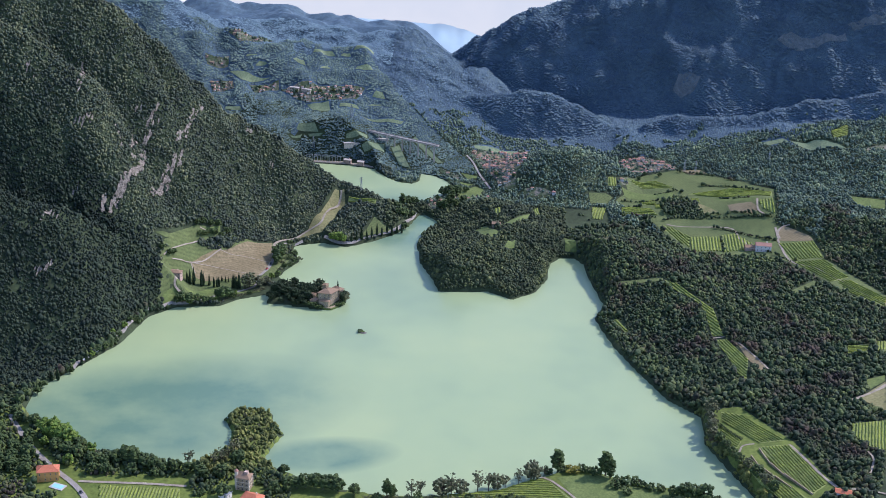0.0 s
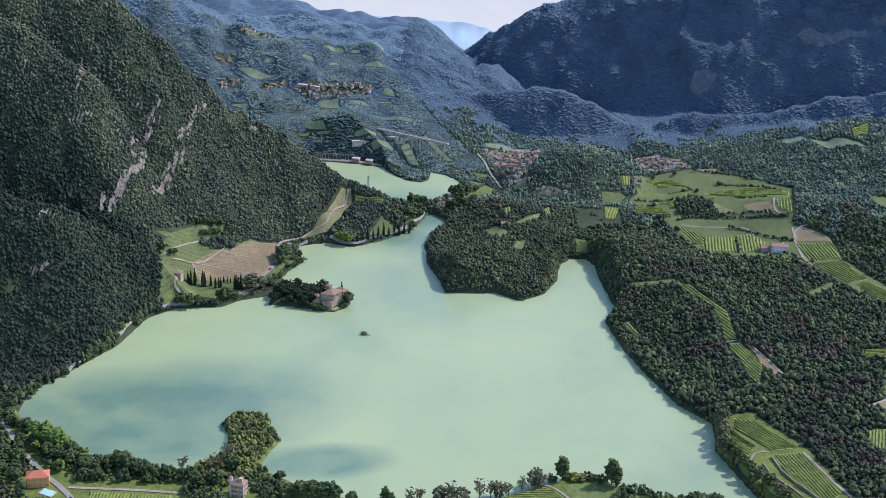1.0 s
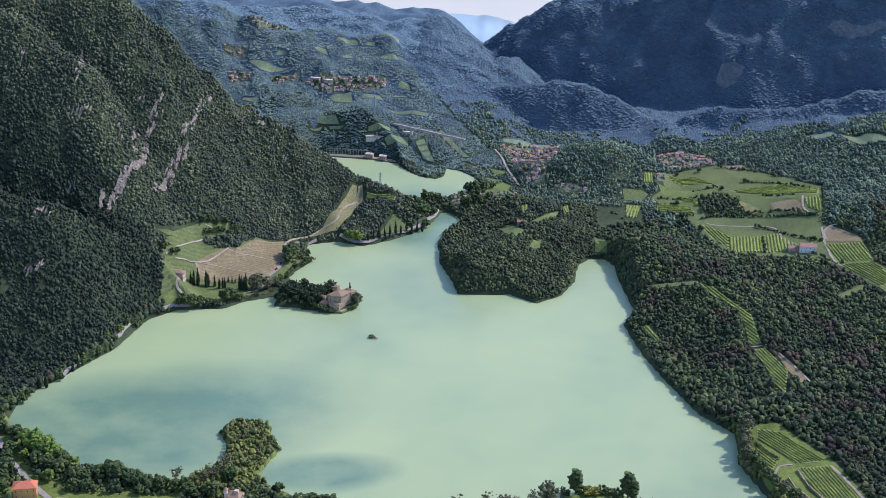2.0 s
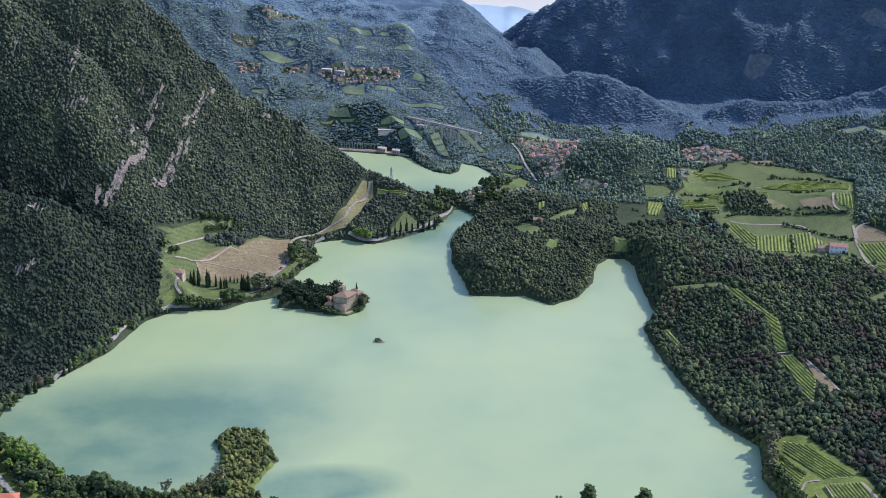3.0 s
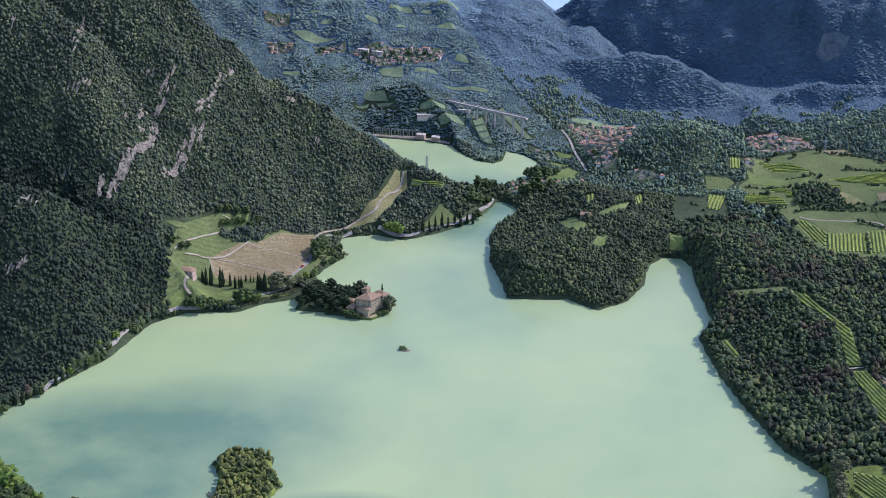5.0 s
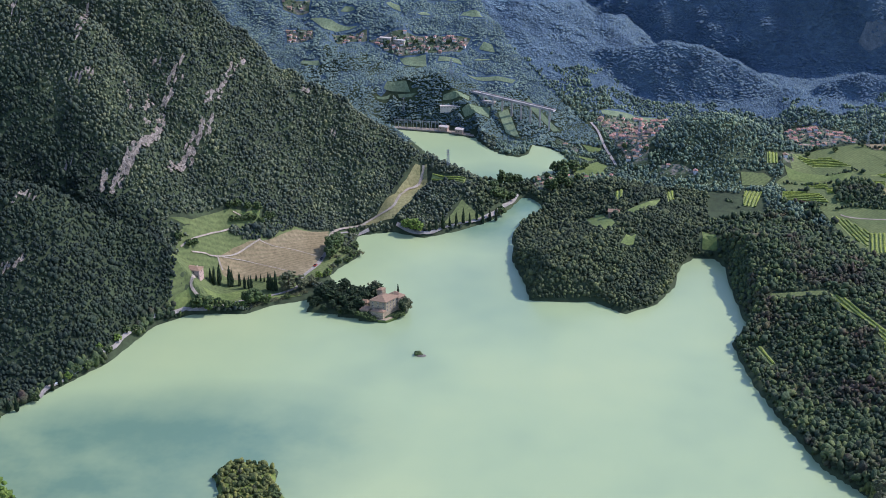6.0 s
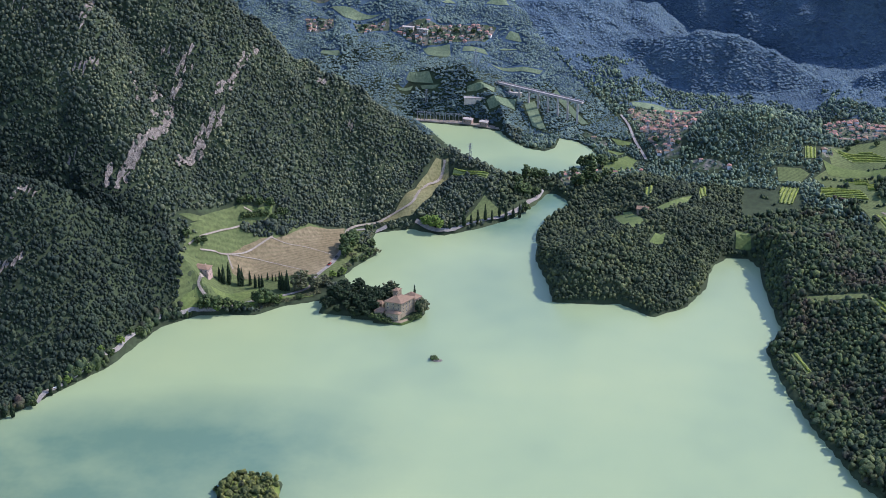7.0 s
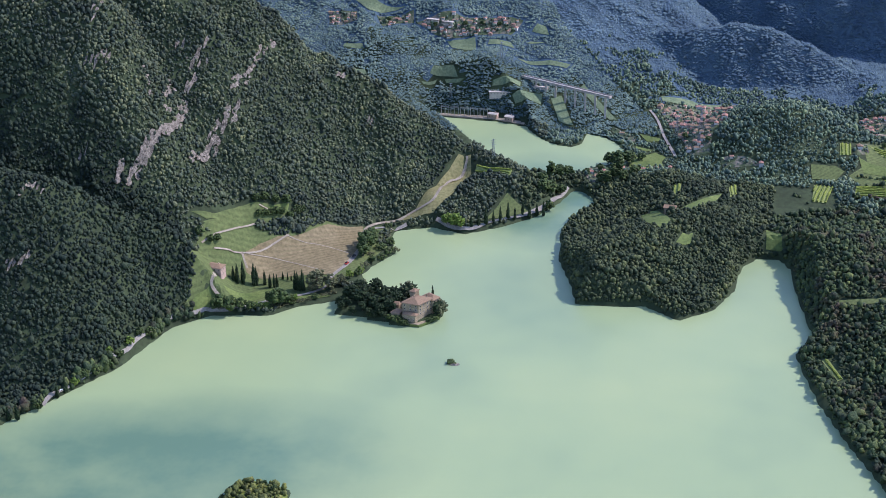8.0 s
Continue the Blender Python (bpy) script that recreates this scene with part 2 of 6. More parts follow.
def land(x, y):
    """Height of the ground, lake beds included."""
    x, y = np.asarray(x, float), np.asarray(y, float)
    north = np.clip((40 - x) / 70, 0, 1)
    floor = 3 + 2.2 * np.clip((y - 885) / 14, 0, 1) + 12 * np.clip((x - 110) / 120, 0, 1) + 9 * np.clip((y - 770) / 60, 0, 1) * np.clip((-95 - x) / 40, 0, 1)
    floor = floor + (0.56 * north + 0.08 * (1 - north)) * np.clip(y - 968 + 30 * (1 - north), 0, 98)
    floor = floor + 0.8 * lumps(x, y, 40, 3) + np.clip((y - 985) / 30, 0, 1) * (3 * lumps(x, y, 28, 6) + 1.0 * lumps(x, y, 12, 7))
    parts = [floor,
             ridge(x, y, LEFT_CREST, 1.75), ridge(x, y, LEFT_SPUR, 1.6), ridge(x, y, LEFT_FOOT, 1.25),
             ridge(x, y, PENINSULA, 0.55, 12), ridge(x, y, KNOLL, 0.75, 14), ridge(x, y, STRAIT_HILL, 1.0, 8),
             ridge(x, y, EAST_WOODS, 0.32, 16), ridge(x, y, EAST_BACK, 0.55, 14),
             ridge(x, y, RIGHT_FOOT, 2.3, 5), ridge(x, y, RIGHT_BENCH, 0.3, 10), ridge(x, y, RIGHT_SPUR, 2.2, 5), ridge(x, y, RIGHT_CREST, 1.5, 12),
             ridge(x, y, FAR_LEFT, 0.8, 10), ridge(x, y, FAR_RIDGE, 0.7, 8), ridge(x, y, FAR_HILL, 0.8, 10), ridge(x, y, MID_HILLS, 0.6, 12)]
    k = 2.5
    top = np.max(parts, axis=0)
    z = top + k * np.log(sum(np.exp((p - top) / k) for p in parts)) - 1.2
    rough = np.clip((z - 12) / 40, 0, 1)
    z = z + rough * (5.5 * lumps(x + 0.5 * z, y, 34, 1) + 3.2 * lumps(x + 0.4 * z, y, 15, 2) + 1.4 * lumps(x, y, 7, 4))
    far = np.clip((y - 985) / 25, 0, 1) * np.clip((z - 15) / 25, 0, 1)
    z = z + far * (1.2 - 1.6 * np.abs(lumps(0.35 * x, y + 0.3 * z, 12, 51)) - 1.4 * np.abs(lumps(x - 0.3 * z, 0.6 * y + 0.5 * z, 22, 52)))
    ribs = np.clip((y - 1072) / 15, 0, 1) * np.clip((1136 - y) / 14, 0, 1) * np.clip((x + 20) / 30, 0, 1)
    z = z + ribs * (5 * lumps(0.5 * x - 0.4 * y, 1.4 * y + 0.2 * x, 17, 71) + 3 * lumps(x, y, 9, 72))
    z = np.where(y > 1165, z - 1.2 * (y - 1165), z)
    d = edge_distance(x, y, LAKE)
    z = np.where(d < 0, np.maximum(-6, 0.5 * d), np.minimum(z, 0.35 + 1.6 * d))
    e = edge_distance(x, y, UPPER)
    z = np.where(e < 0, UPPER_Z + np.maximum(-4, 0.5 * e), np.where(e < 40, np.minimum(z, UPPER_Z + 0.5 + 1.6 * np.clip(e - 5.5 * np.clip((-48 - x) / 6, 0, 1) * np.clip((y - 962) / 6, 0, 1), 0, 99)), z))
    z = np.where((e > 0) & (e < 9) & (d > 3), np.maximum(z, UPPER_Z + 0.5), z)
    c = edge_distance(x, y, CASTLE_ISLE)
    return np.where(c < 0, np.maximum(z, np.minimum(2.2, 0.3 - 0.6 * c)), z)

# ---- mesh helpers ----
def mesh_object(name, verts, faces, material, parent=None, smooth=False):
    me = bpy.data.meshes.new(name)
    me.from_pydata([tuple(v) for v in verts], [], faces)
    me.materials.append(material)
    if smooth:
        me.polygons.foreach_set("use_smooth", [True] * len(me.polygons))
    ob = new(name, me)
    ob.parent = parent
    return ob


def arrays_object(name, verts, tris, material, smooth=True):
    """One mesh from numpy arrays of corners and triangles."""
    me = bpy.data.meshes.new(name)
    me.vertices.add(len(verts))
    me.vertices.foreach_set("co", np.asarray(verts, np.float32).ravel())
    me.loops.add(3 * len(tris))
    me.loops.foreach_set("vertex_index", np.asarray(tris, np.int32).ravel())
    me.polygons.add(len(tris))
    me.polygons.foreach_set("loop_start", np.arange(0, 3 * len(tris), 3, dtype=np.int32))
    me.polygons.foreach_set("use_smooth", np.full(len(tris), smooth))
    me.update(calc_edges=True)
    me.materials.append(material)
    return new(name, me)


def part(name, bm, material, parent, label=""):
    """Links a bmesh as one mesh object under a thing or a part."""
    me = bpy.data.meshes.new(name)
    bm.to_mesh(me)
    bm.free()
    me.materials.append(material)
    ob = new(name, me)
    ob.parent = parent
    if label:
        ob["label"] = label
    return ob


# ---- ground, lakes, far sky ----
def grid_mesh(name, xs, ys, height, material):
    gx, gy = np.meshgrid(xs, ys)
    verts = np.stack([gx.ravel(), gy.ravel(), height(gx, gy).ravel()], -1)
    n, m = len(xs), len(ys)
    i = (np.arange(m - 1)[:, None] * n + np.arange(n - 1)).ravel()
    tris = np.concatenate([np.stack([i, i + 1, i + n + 1], -1), np.stack([i, i + n + 1, i + n], -1)])
    return arrays_object(name, verts, tris, material)


xs = np.concatenate([[-3000, -1500, -800, -500], np.arange(-400, 401, 2.5), [500, 800, 1500, 3000]])
ys = np.concatenate([[-3000, -1000, 0, 300, 420], np.arange(470, 1186, 2.5), [1240, 1400, 2000, 3500]])
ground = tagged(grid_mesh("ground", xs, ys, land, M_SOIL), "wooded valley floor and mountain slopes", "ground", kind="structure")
# Ground past about y 1002 takes the haze-tinted colour, with a ragged edge.
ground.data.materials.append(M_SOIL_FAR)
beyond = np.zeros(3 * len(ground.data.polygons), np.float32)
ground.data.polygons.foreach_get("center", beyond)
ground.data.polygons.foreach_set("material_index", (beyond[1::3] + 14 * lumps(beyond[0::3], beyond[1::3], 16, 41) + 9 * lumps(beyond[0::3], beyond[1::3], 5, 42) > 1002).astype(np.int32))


def sheet(name, loop, z, material):
    bm = bmesh.new()
    bm.faces.new([bm.verts.new((x, y, z)) for x, y in loop])
    bmesh.ops.triangulate(bm, faces=bm.faces)
    bmesh.ops.recalc_face_normals(bm, faces=bm.faces)
    if sum(f.normal.z for f in bm.faces) < 0:
        bmesh.ops.reverse_faces(bm, faces=bm.faces)
    return part(name, bm, material, None)


tagged(sheet("lake_water", [(-230, 480), (200, 480), (200, 850), (60, 905), (-180, 905), (-230, 700)], 0.0, M_WATER), "milky turquoise lake water", "water", kind="structure")
tagged(sheet("upper_lake_water", [(1.03 * (x + 40) - 40, 1.03 * (y - 935) + 935) for x, y in UPPER], UPPER_Z, M_WATER), "milky turquoise water of the upper lake", "water", kind="structure")


def backdrop():
    """A plain pale sky far behind the mountains."""
    m = bpy.data.materials.new("hazy_sky")
    m.use_nodes = True
    t = m.node_tree
    t.nodes.clear()
    out, em = t.nodes.new("ShaderNodeOutputMaterial"), t.nodes.new("ShaderNodeEmission")
    cloud = noise_node(t, 0.0012, 5)
    t.links.new(ramp(t, cloud, [(0.35, (0.34, 0.37, 0.375)), (0.65, (0.42, 0.425, 0.4))]), em.inputs[0])
    t.links.new(em.outputs[0], out.inputs[0])
    n = 24
    verts, faces = [], []
    for k in range(n + 1):
        a = radians(-50 + 100 * k / n)
        verts += [(4200 * math.sin(a), 4200 * math.cos(a), -2200), (4200 * math.sin(a), 4200 * math.cos(a), 600)]
    faces = [(2 * k, 2 * k + 1, 2 * k + 3, 2 * k + 2) for k in range(n)]
    return tagged(mesh_object("backdrop", verts, faces, m), "pale hazy sky behind the mountains", "sky", kind="structure")


backdrop()


# ---- woods ----
def crown_shapes(rng, count, lift=1.0, lumpiness=0.28, fine=1):
    """A few uneven leafy crowns, each a lumpy closed shell about 1 in radius."""
    bm = bmesh.new()
    if fine:
        bmesh.ops.create_icosphere(bm, subdivisions=fine, radius=1)
    else:
        ring = [bm.verts.new((1.15 * math.cos(1.2566 * k), 1.15 * math.sin(1.2566 * k), -0.55)) for k in range(5)]
        top = bm.verts.new((0.1, 0, 0.85))
        for k in range(5):
            bm.faces.new((ring[k], ring[(k + 1) % 5], top))
        bm.verts.index_update()
    v = np.array([p.co[:] for p in bm.verts])
    f = np.array([[p.index for p in q.verts] for q in bm.faces])
    bm.free()
    shapes = []
    for _ in range(count):
        bulge = sum(np.clip(v @ (d / np.linalg.norm(d)), 0, 1)[:, None] ** 3 * s for d, s in zip(rng.normal(size=(5, 3)), rng.uniform(-0.35, 0.6, 5)))
        if fine > 1:
            lobes = rng.normal(size=(16, 3))
            bulge = bulge + sum(np.clip(v @ (d / np.linalg.norm(d)), 0, 1)[:, None] ** 9 * s for d, s in zip(lobes, rng.uniform(0.1, 0.42, 16))) - 0.1
        shapes.append(v * (0.85 + bulge + rng.uniform(-lumpiness, lumpiness, (len(v), 1))) * (1, 1, lift))
    return shapes, f


def wood(name, spots, radius, material, seed, lift=1.05, fine=1, label="", sink=0.35, rise=0.6):
    """Crowns at spots (x, y, z), joined into one object."""
    rng = np.random.default_rng(seed)
    shapes, f = crown_shapes(rng, 9, lift, fine=fine)
    bank = np.array(shapes)
    n = len(spots)
    r = radius * rng.choice((0.62, 0.8, 0.95, 1.1, 1.35, 1.65), n, p=(0.16, 0.22, 0.25, 0.2, 0.12, 0.05)) * rng.uniform(0.9, 1.1, n)
    swell = lumps(np.asarray(spots)[:, 0], np.asarray(spots)[:, 1], 5.5 * radius, seed)
    r = r * (1 + 0.16 * swell)
    a = rng.uniform(0, 6.283, n)
    v = bank[rng.integers(0, len(bank), n)]
    c, s = np.cos(a)[:, None], np.sin(a)[:, None]
    out = np.stack([v[..., 0] * c - v[..., 1] * s, v[..., 0] * s + v[..., 1] * c, v[..., 2]], -1) * r[:, None, None]
    out[..., 2] *= rng.uniform(0.85, 1.35, n)[:, None]
    base = np.asarray(spots, float).copy()
    base[:, 2] += r * (1 - sink) + rise * rng.uniform(0, 1, n) * r
    base[:, 2] += 0.8 * radius * np.clip(swell, -0.5, 1)
    out += base[:, None, :]
    tris = f[None] + (np.arange(n) * v.shape[1])[:, None, None]
    return tagged(arrays_object(name, out.reshape(-1, 3), tris.reshape(-1, 3), material), label, "forest", kind="stuff")


def scatter(box, spacing, seed, keep):
    """Jittered places in a box of the plan, closer set on steep ground, where keep(x, y, z) holds."""
    rng = np.random.default_rng(seed)
    x0, y0, x1, y1 = box
    gx, gy = np.meshgrid(np.arange(x0, x1, spacing), np.arange(y0, y1, spacing))
    gx, gy = gx.ravel(), gy.ravel()
    step = 1.0
    slope = np.hypot(land(gx + step, gy) - land(gx - step, gy), land(gx, gy + step) - land(gx, gy - step)) / (2 * step)
    times = np.sqrt(1 + slope ** 2)
    copies = np.floor(times + rng.uniform(0, 1, len(gx))).astype(int).clip(1, 4)
    gx, gy = np.repeat(gx, copies), np.repeat(gy, copies)
    gx, gy = gx + rng.uniform(-0.6, 0.6, len(gx)) * spacing, gy + rng.uniform(-0.6, 0.6, len(gx)) * spacing
    z = land(gx, gy)
    ok = keep(gx, gy, z)
    return np.stack([gx[ok], gy[ok], z[ok]], -1)


CLEARINGS = []


def is_wood(x, y, z):
    ok = (edge_distance(x, y, LAKE) > 0.3) & (edge_distance(x, y, UPPER) > 0.5) & (edge_distance(x, y, CASTLE_ISLE) > 0)
    for loop in CLEARINGS:
        bx, by = [p[0] for p in loop], [p[1] for p in loop]
        near = (x > min(bx) - 3) & (x < max(bx) + 3) & (y > min(by) - 3) & (y < max(by) + 3)
        if near.any():
            ok[near] &= edge_distance(x[near], y[near], loop) > 1.1
    return ok

# ---- fields, vineyards, roads, bare rock ----
M_FIELD = {
    "tilled": mottled("tilled_soil", (0.16, 0.128, 0.066), (0.235, 0.19, 0.108), 30, 22, rows=1.8, turn=0.9),
    "crop": mottled("young_crop", (0.074, 0.1, 0.034), (0.12, 0.145, 0.05), 26, 20, rows=1.6, turn=0.75),
    "grass": mottled("mown_grass", (0.075, 0.11, 0.03), (0.135, 0.17, 0.05), 9, 8),
    # Meadow green dulled and paled, with the haze of distance in its colour.
    "hazed_grass": mottled("hazed_far_meadow", (0.11, 0.155, 0.085), (0.165, 0.205, 0.11), 9, 8),
    "tilled_green": mottled("dry_grass", (0.15, 0.15, 0.06), (0.22, 0.2, 0.09), 9, 8),
}
M_VINE_GROUND = mottled("vineyard_grass", (0.15, 0.19, 0.055), (0.24, 0.27, 0.09), 6, 8)
M_VINE = foliage("vine_leaves", [(0.12, 0.16, 0.03), (0.155, 0.2, 0.038), (0.19, 0.235, 0.05)], 8)
M_GRAVEL = mottled("pale_gravel", (0.2, 0.17, 0.125), (0.33, 0.285, 0.22), 4, 8)
M_ASPHALT = mottled("worn_asphalt", (0.19, 0.175, 0.15), (0.29, 0.265, 0.23), 5, 9)
M_ROCK = mottled("limestone", (0.075, 0.065, 0.055), (0.36, 0.31, 0.255), 1.3, 6, bump=0.9, reach=0.8)
FIELD_LABEL = {
    "tilled": "ploughed brown field on the valley floor", "crop": "green crop field beside the wood",
    "grass": "mown green meadow between the woods", "hazed_grass": "far meadow on the slope in a paler hazed green", "tilled_green": "dry grassy field on the saddle",
}


def patch(name, loop, material, lift=0.3, step=2.5, wobble=0.0):
    """A piece of ground cover laid over the land within an outline."""
    bm = bmesh.new()
    bm.faces.new([bm.verts.new((x, y, 0)) for x, y in loop])
    bmesh.ops.triangulate(bm, faces=bm.faces)
    for _ in range(7):
        long = [e for e in bm.edges if e.calc_length() > step]
        if not long:
            break
        bmesh.ops.subdivide_edges(bm, edges=long, cuts=1)
        bmesh.ops.triangulate(bm, faces=bm.faces)
    x, y = np.array([v.co.x for v in bm.verts]), np.array([v.co.y for v in bm.verts])
    z = land(x, y) + lift
    if wobble:
        z = z + wobble * (lumps(x, y, 5, 8) + 0.8 * lumps(x + z, y, 2.2, 9))
    for v, h in zip(bm.verts, z):
        v.co.z = h
    bmesh.ops.recalc_face_normals(bm, faces=bm.faces)
    if sum(f.normal.z for f in bm.faces) < 0:
        bmesh.ops.reverse_faces(bm, faces=bm.faces)
    return part(name, bm, material, None)


def field(kind, loop):
    # Green fields beyond y 966 take the haze-dulled colour.
    if loop[0][1] > 966 and kind in ("grass", "crop"):
        kind = "hazed_grass"
    CLEARINGS.append(loop)
    return tagged(patch("field", loop, M_FIELD[kind]), FIELD_LABEL[kind], "field", kind="structure")


def spans(loop, a, step):
    """Pieces of parallel lines at the angle a that lie within an outline."""
    c, s = math.cos(a), math.sin(a)
    turned = [(x * c + y * s, -x * s + y * c) for x, y in loop]
    v = min(p[1] for p in turned) + step * 0.6
    while v < max(p[1] for p in turned):
        cuts = sorted(ax + (v - ay) * (bx - ax) / (by - ay) for (ax, ay), (bx, by) in zip(turned, turned[1:] + turned[:1]) if (ay > v) != (by > v))
        for u0, u1 in zip(cuts[::2], cuts[1::2]):
            if u1 - u0 > 2.5:
                yield [((u0 + (u1 - u0) * k) * c - v * s, (u0 + (u1 - u0) * k) * s + v * c) for k in np.linspace(0.02, 0.98, max(3, int((u1 - u0) / 1.6)))]
        v += step


def vineyard(loop, step=0.0, across=False):
    """Grass with rows of vines that run along the outline's longest side."""
    CLEARINGS.append(loop)
    step = step or (1.5 if loop[0][1] < 720 else 1.9)
    ground_part = tagged(patch("vineyard", loop, M_VINE_GROUND), "vineyard with green rows of vines on grass", "vineyard", "vineyards")
    (ax, ay), (bx, by) = max(zip(loop, loop[1:] + loop[:1]), key=lambda e: math.dist(*e))
    rng = np.random.default_rng(int(abs(ax * 7 + ay)))
    for line in spans(loop, math.atan2(by - ay, bx - ax) + (math.pi / 2 if across else 0), step):
        p = np.array(line)
        z = land(p[:, 0], p[:, 1]) + 0.3
        along = np.gradient(p, axis=0)
        along /= np.linalg.norm(along, axis=1)[:, None]
        side = np.stack([-along[:, 1], along[:, 0]], -1)
        verts, faces = [], []
        for k in range(len(p)):
            w, h = step * rng.uniform(0.17, 0.26), step * rng.uniform(0.3, 0.42)
            for u, v in ((-w, 0), (-w * 1.15, 0.6 * h), (0, h), (w * 1.15, 0.6 * h), (w, 0)):
                q = p[k] + side[k] * (u + rng.uniform(-0.1, 0.1))
                verts.append((q[0], q[1], z[k] + v))
        for k in range(len(p) - 1):
            faces += [(5 * k + j, 5 * k + j + 1, 5 * k + j + 6, 5 * k + j + 5) for j in range(4)]
        faces += [(0, 4, 3, 2, 1), tuple(5 * (len(p) - 1) + j for j in range(5))]
        mesh_object("vine_hedge", verts, faces, M_VINE, ground_part)
    return ground_part


def ribbon(name, width, line, material, lift):
    pts = [Vector(p) for p in line]
    dense = []
    for k, (a, b) in enumerate(zip(pts, pts[1:])):
        before, after = pts[max(k - 1, 0)], pts[min(k + 2, len(pts) - 1)]
        n = max(2, int((b - a).length / 2))
        for j in range(n):
            s = j / n
            dense.append(0.5 * ((2 * a) + (b - before) * s + (2 * before - 5 * a + 4 * b - after) * s * s + (3 * a - before - 3 * b + after) * s ** 3))
    dense.append(pts[-1])
    verts, faces = [], []
    for k, p in enumerate(dense):
        d = (dense[min(k + 1, len(dense) - 1)] - dense[max(k - 1, 0)]).normalized()
        verts += [tuple(p + Vector((-d.y, d.x)) * (u * width)) for u in (-0.5, 0, 0.5)]
    plan = np.array(verts)
    z = land(plan[:, 0], plan[:, 1]).reshape(-1, 3)
    z = (0.5 * (z + z.max(axis=1, keepdims=True)) + lift).ravel()
    verts = [(x, y, h) for (x, y), h in zip(verts, z)]
    for k in range(len(dense) - 1):
        faces += [(3 * k + j, 3 * k + j + 1, 3 * k + j + 4, 3 * k + j + 3) for j in (0, 1)]
    return mesh_object(name, verts, [f[::-1] for f in faces], material)


def road(kind, width, line):
    for (ax, ay), (bx, by) in zip(line, line[1:]):
        n = Vector((ay - by, bx - ax)).normalized() * max(0.3, width * 0.5 - 0.3)
        CLEARINGS.append([(ax + n.x, ay + n.y), (bx + n.x, by + n.y), (bx - n.x, by - n.y), (ax - n.x, ay - n.y)])
    if kind == "asphalt":
        return tagged(ribbon("road", width, line, M_ASPHALT, 0.45), "narrow grey asphalt road through the valley", "road", kind="structure")
    return tagged(ribbon("track", width, line, M_GRAVEL, 0.4), "pale gravel farm track beside the fields", "track", kind="structure")

field('tilled_green', [(-71.8, 881.7), (-66, 883.4), (-64.9, 876.9), (-69.5, 856.3), (-77, 844.2), (-94, 838.7), (-86.5, 845.2), (-79, 867.2)])
vineyard([(-62.7, 880.3), (-44.5, 876.7), (-45.1, 873.4), (-63.1, 877.8)])
field('crop', [(-45, 864.7), (-32.4, 858.5), (-42.6, 852.3), (-52.8, 847.8)])
field('grass', [(76.3, 845.5), (82.9, 838.4), (84, 833.5), (76.6, 833.3)])
vineyard([(142.1, 634.1), (151, 630.5), (167.6, 604.5), (154.9, 602.9), (141.3, 625.5)])
vineyard([(139.8, 619.6), (147.3, 605.6), (142.4, 595.7), (139.3, 598.5), (137.5, 608.5)])
vineyard([(155.2, 599.8), (168.7, 600.8), (178.6, 564.8), (171.5, 558), (160.8, 574.1)])
vineyard([(142.1, 593.7), (149.2, 588.6), (160.8, 567.9), (171.6, 547), (158.9, 545.6), (149.8, 569.8)])
vineyard([(-150.4, 552.8), (-114.2, 552.5), (-108.6, 527.3), (-143.8, 524.5)], across=True)
vineyard([(-6.7, 548.3), (18.7, 561.8), (46.9, 572.4), (53.1, 571.2), (66.7, 549.6), (65.8, 536.6), (-6.2, 531.2)])
field('grass', [(56.7, 574.7), (76.7, 578.6), (91.5, 568.5), (116.9, 564.9), (115.7, 538.5), (68.3, 536.7), (66.8, 551.8)])
field('grass', [(23.4, 856.6), (27.6, 853.3), (34.1, 831.7), (32.5, 824.5), (27.1, 834.3)])
field('grass', [(40.2, 818.3), (44.5, 823.9), (43.6, 815.6), (40.1, 813.2)])
field('grass', [(38.4, 848.3), (46.6, 858.7), (55.7, 874.1), (52.9, 859.8), (42.5, 845.2)])
vineyard([(203.7, 618), (220, 620), (212.8, 592.5), (205.4, 598.5), (200.7, 610)])
field('tilled_green', [(213.5, 643), (230.2, 659), (222.3, 629), (214.1, 638.5)])
field('grass', [(220.3, 661), (231.3, 665.5), (229.6, 659), (220.1, 651)])
field('crop', [(19.4, 994.5), (36.1, 1001), (56.1, 1003), (57.8, 998.5), (35, 993), (20.3, 991)])
field('grass', [(9.2, 928), (20.6, 938), (26.2, 932.5), (22.4, 919.5), (13.6, 916)])
vineyard([(32.4, 878.5), (36.4, 881.5), (36.4, 871), (33.4, 868.5)])
vineyard([(58.8, 897), (62.6, 902.5), (62.2, 883.5), (59.6, 875)])
field('grass', [(19.6, 855), (26.2, 852), (31.9, 830.5), (29.9, 822), (23.7, 830.5)])
field('grass', [(37.5, 813.5), (39.9, 821.5), (43.5, 821), (41.9, 814)])
field('grass', [(6.6, 929.1), (23.9, 928.8), (26.3, 918.6), (10.6, 908.9)])
field('crop', [(-40.2, 985.1), (-34.6, 988), (-25.6, 968), (-33.7, 970.6)])
field('grass', [(-63.1, 1007.8), (-32, 1007.2), (-33.9, 1004.3), (-54.6, 1005.4)])
field('grass', [(-23.2, 995.7), (-2.5, 970), (-6.4, 970), (-25.1, 992.7)])
field('grass', [(-73.1, 988.4), (-57.8, 991), (-57.5, 986.9), (-72.9, 986.7)])
field('crop', [(-61.2, 982.4), (-45.2, 987.2), (-44.7, 978.8), (-58.9, 979.2)])
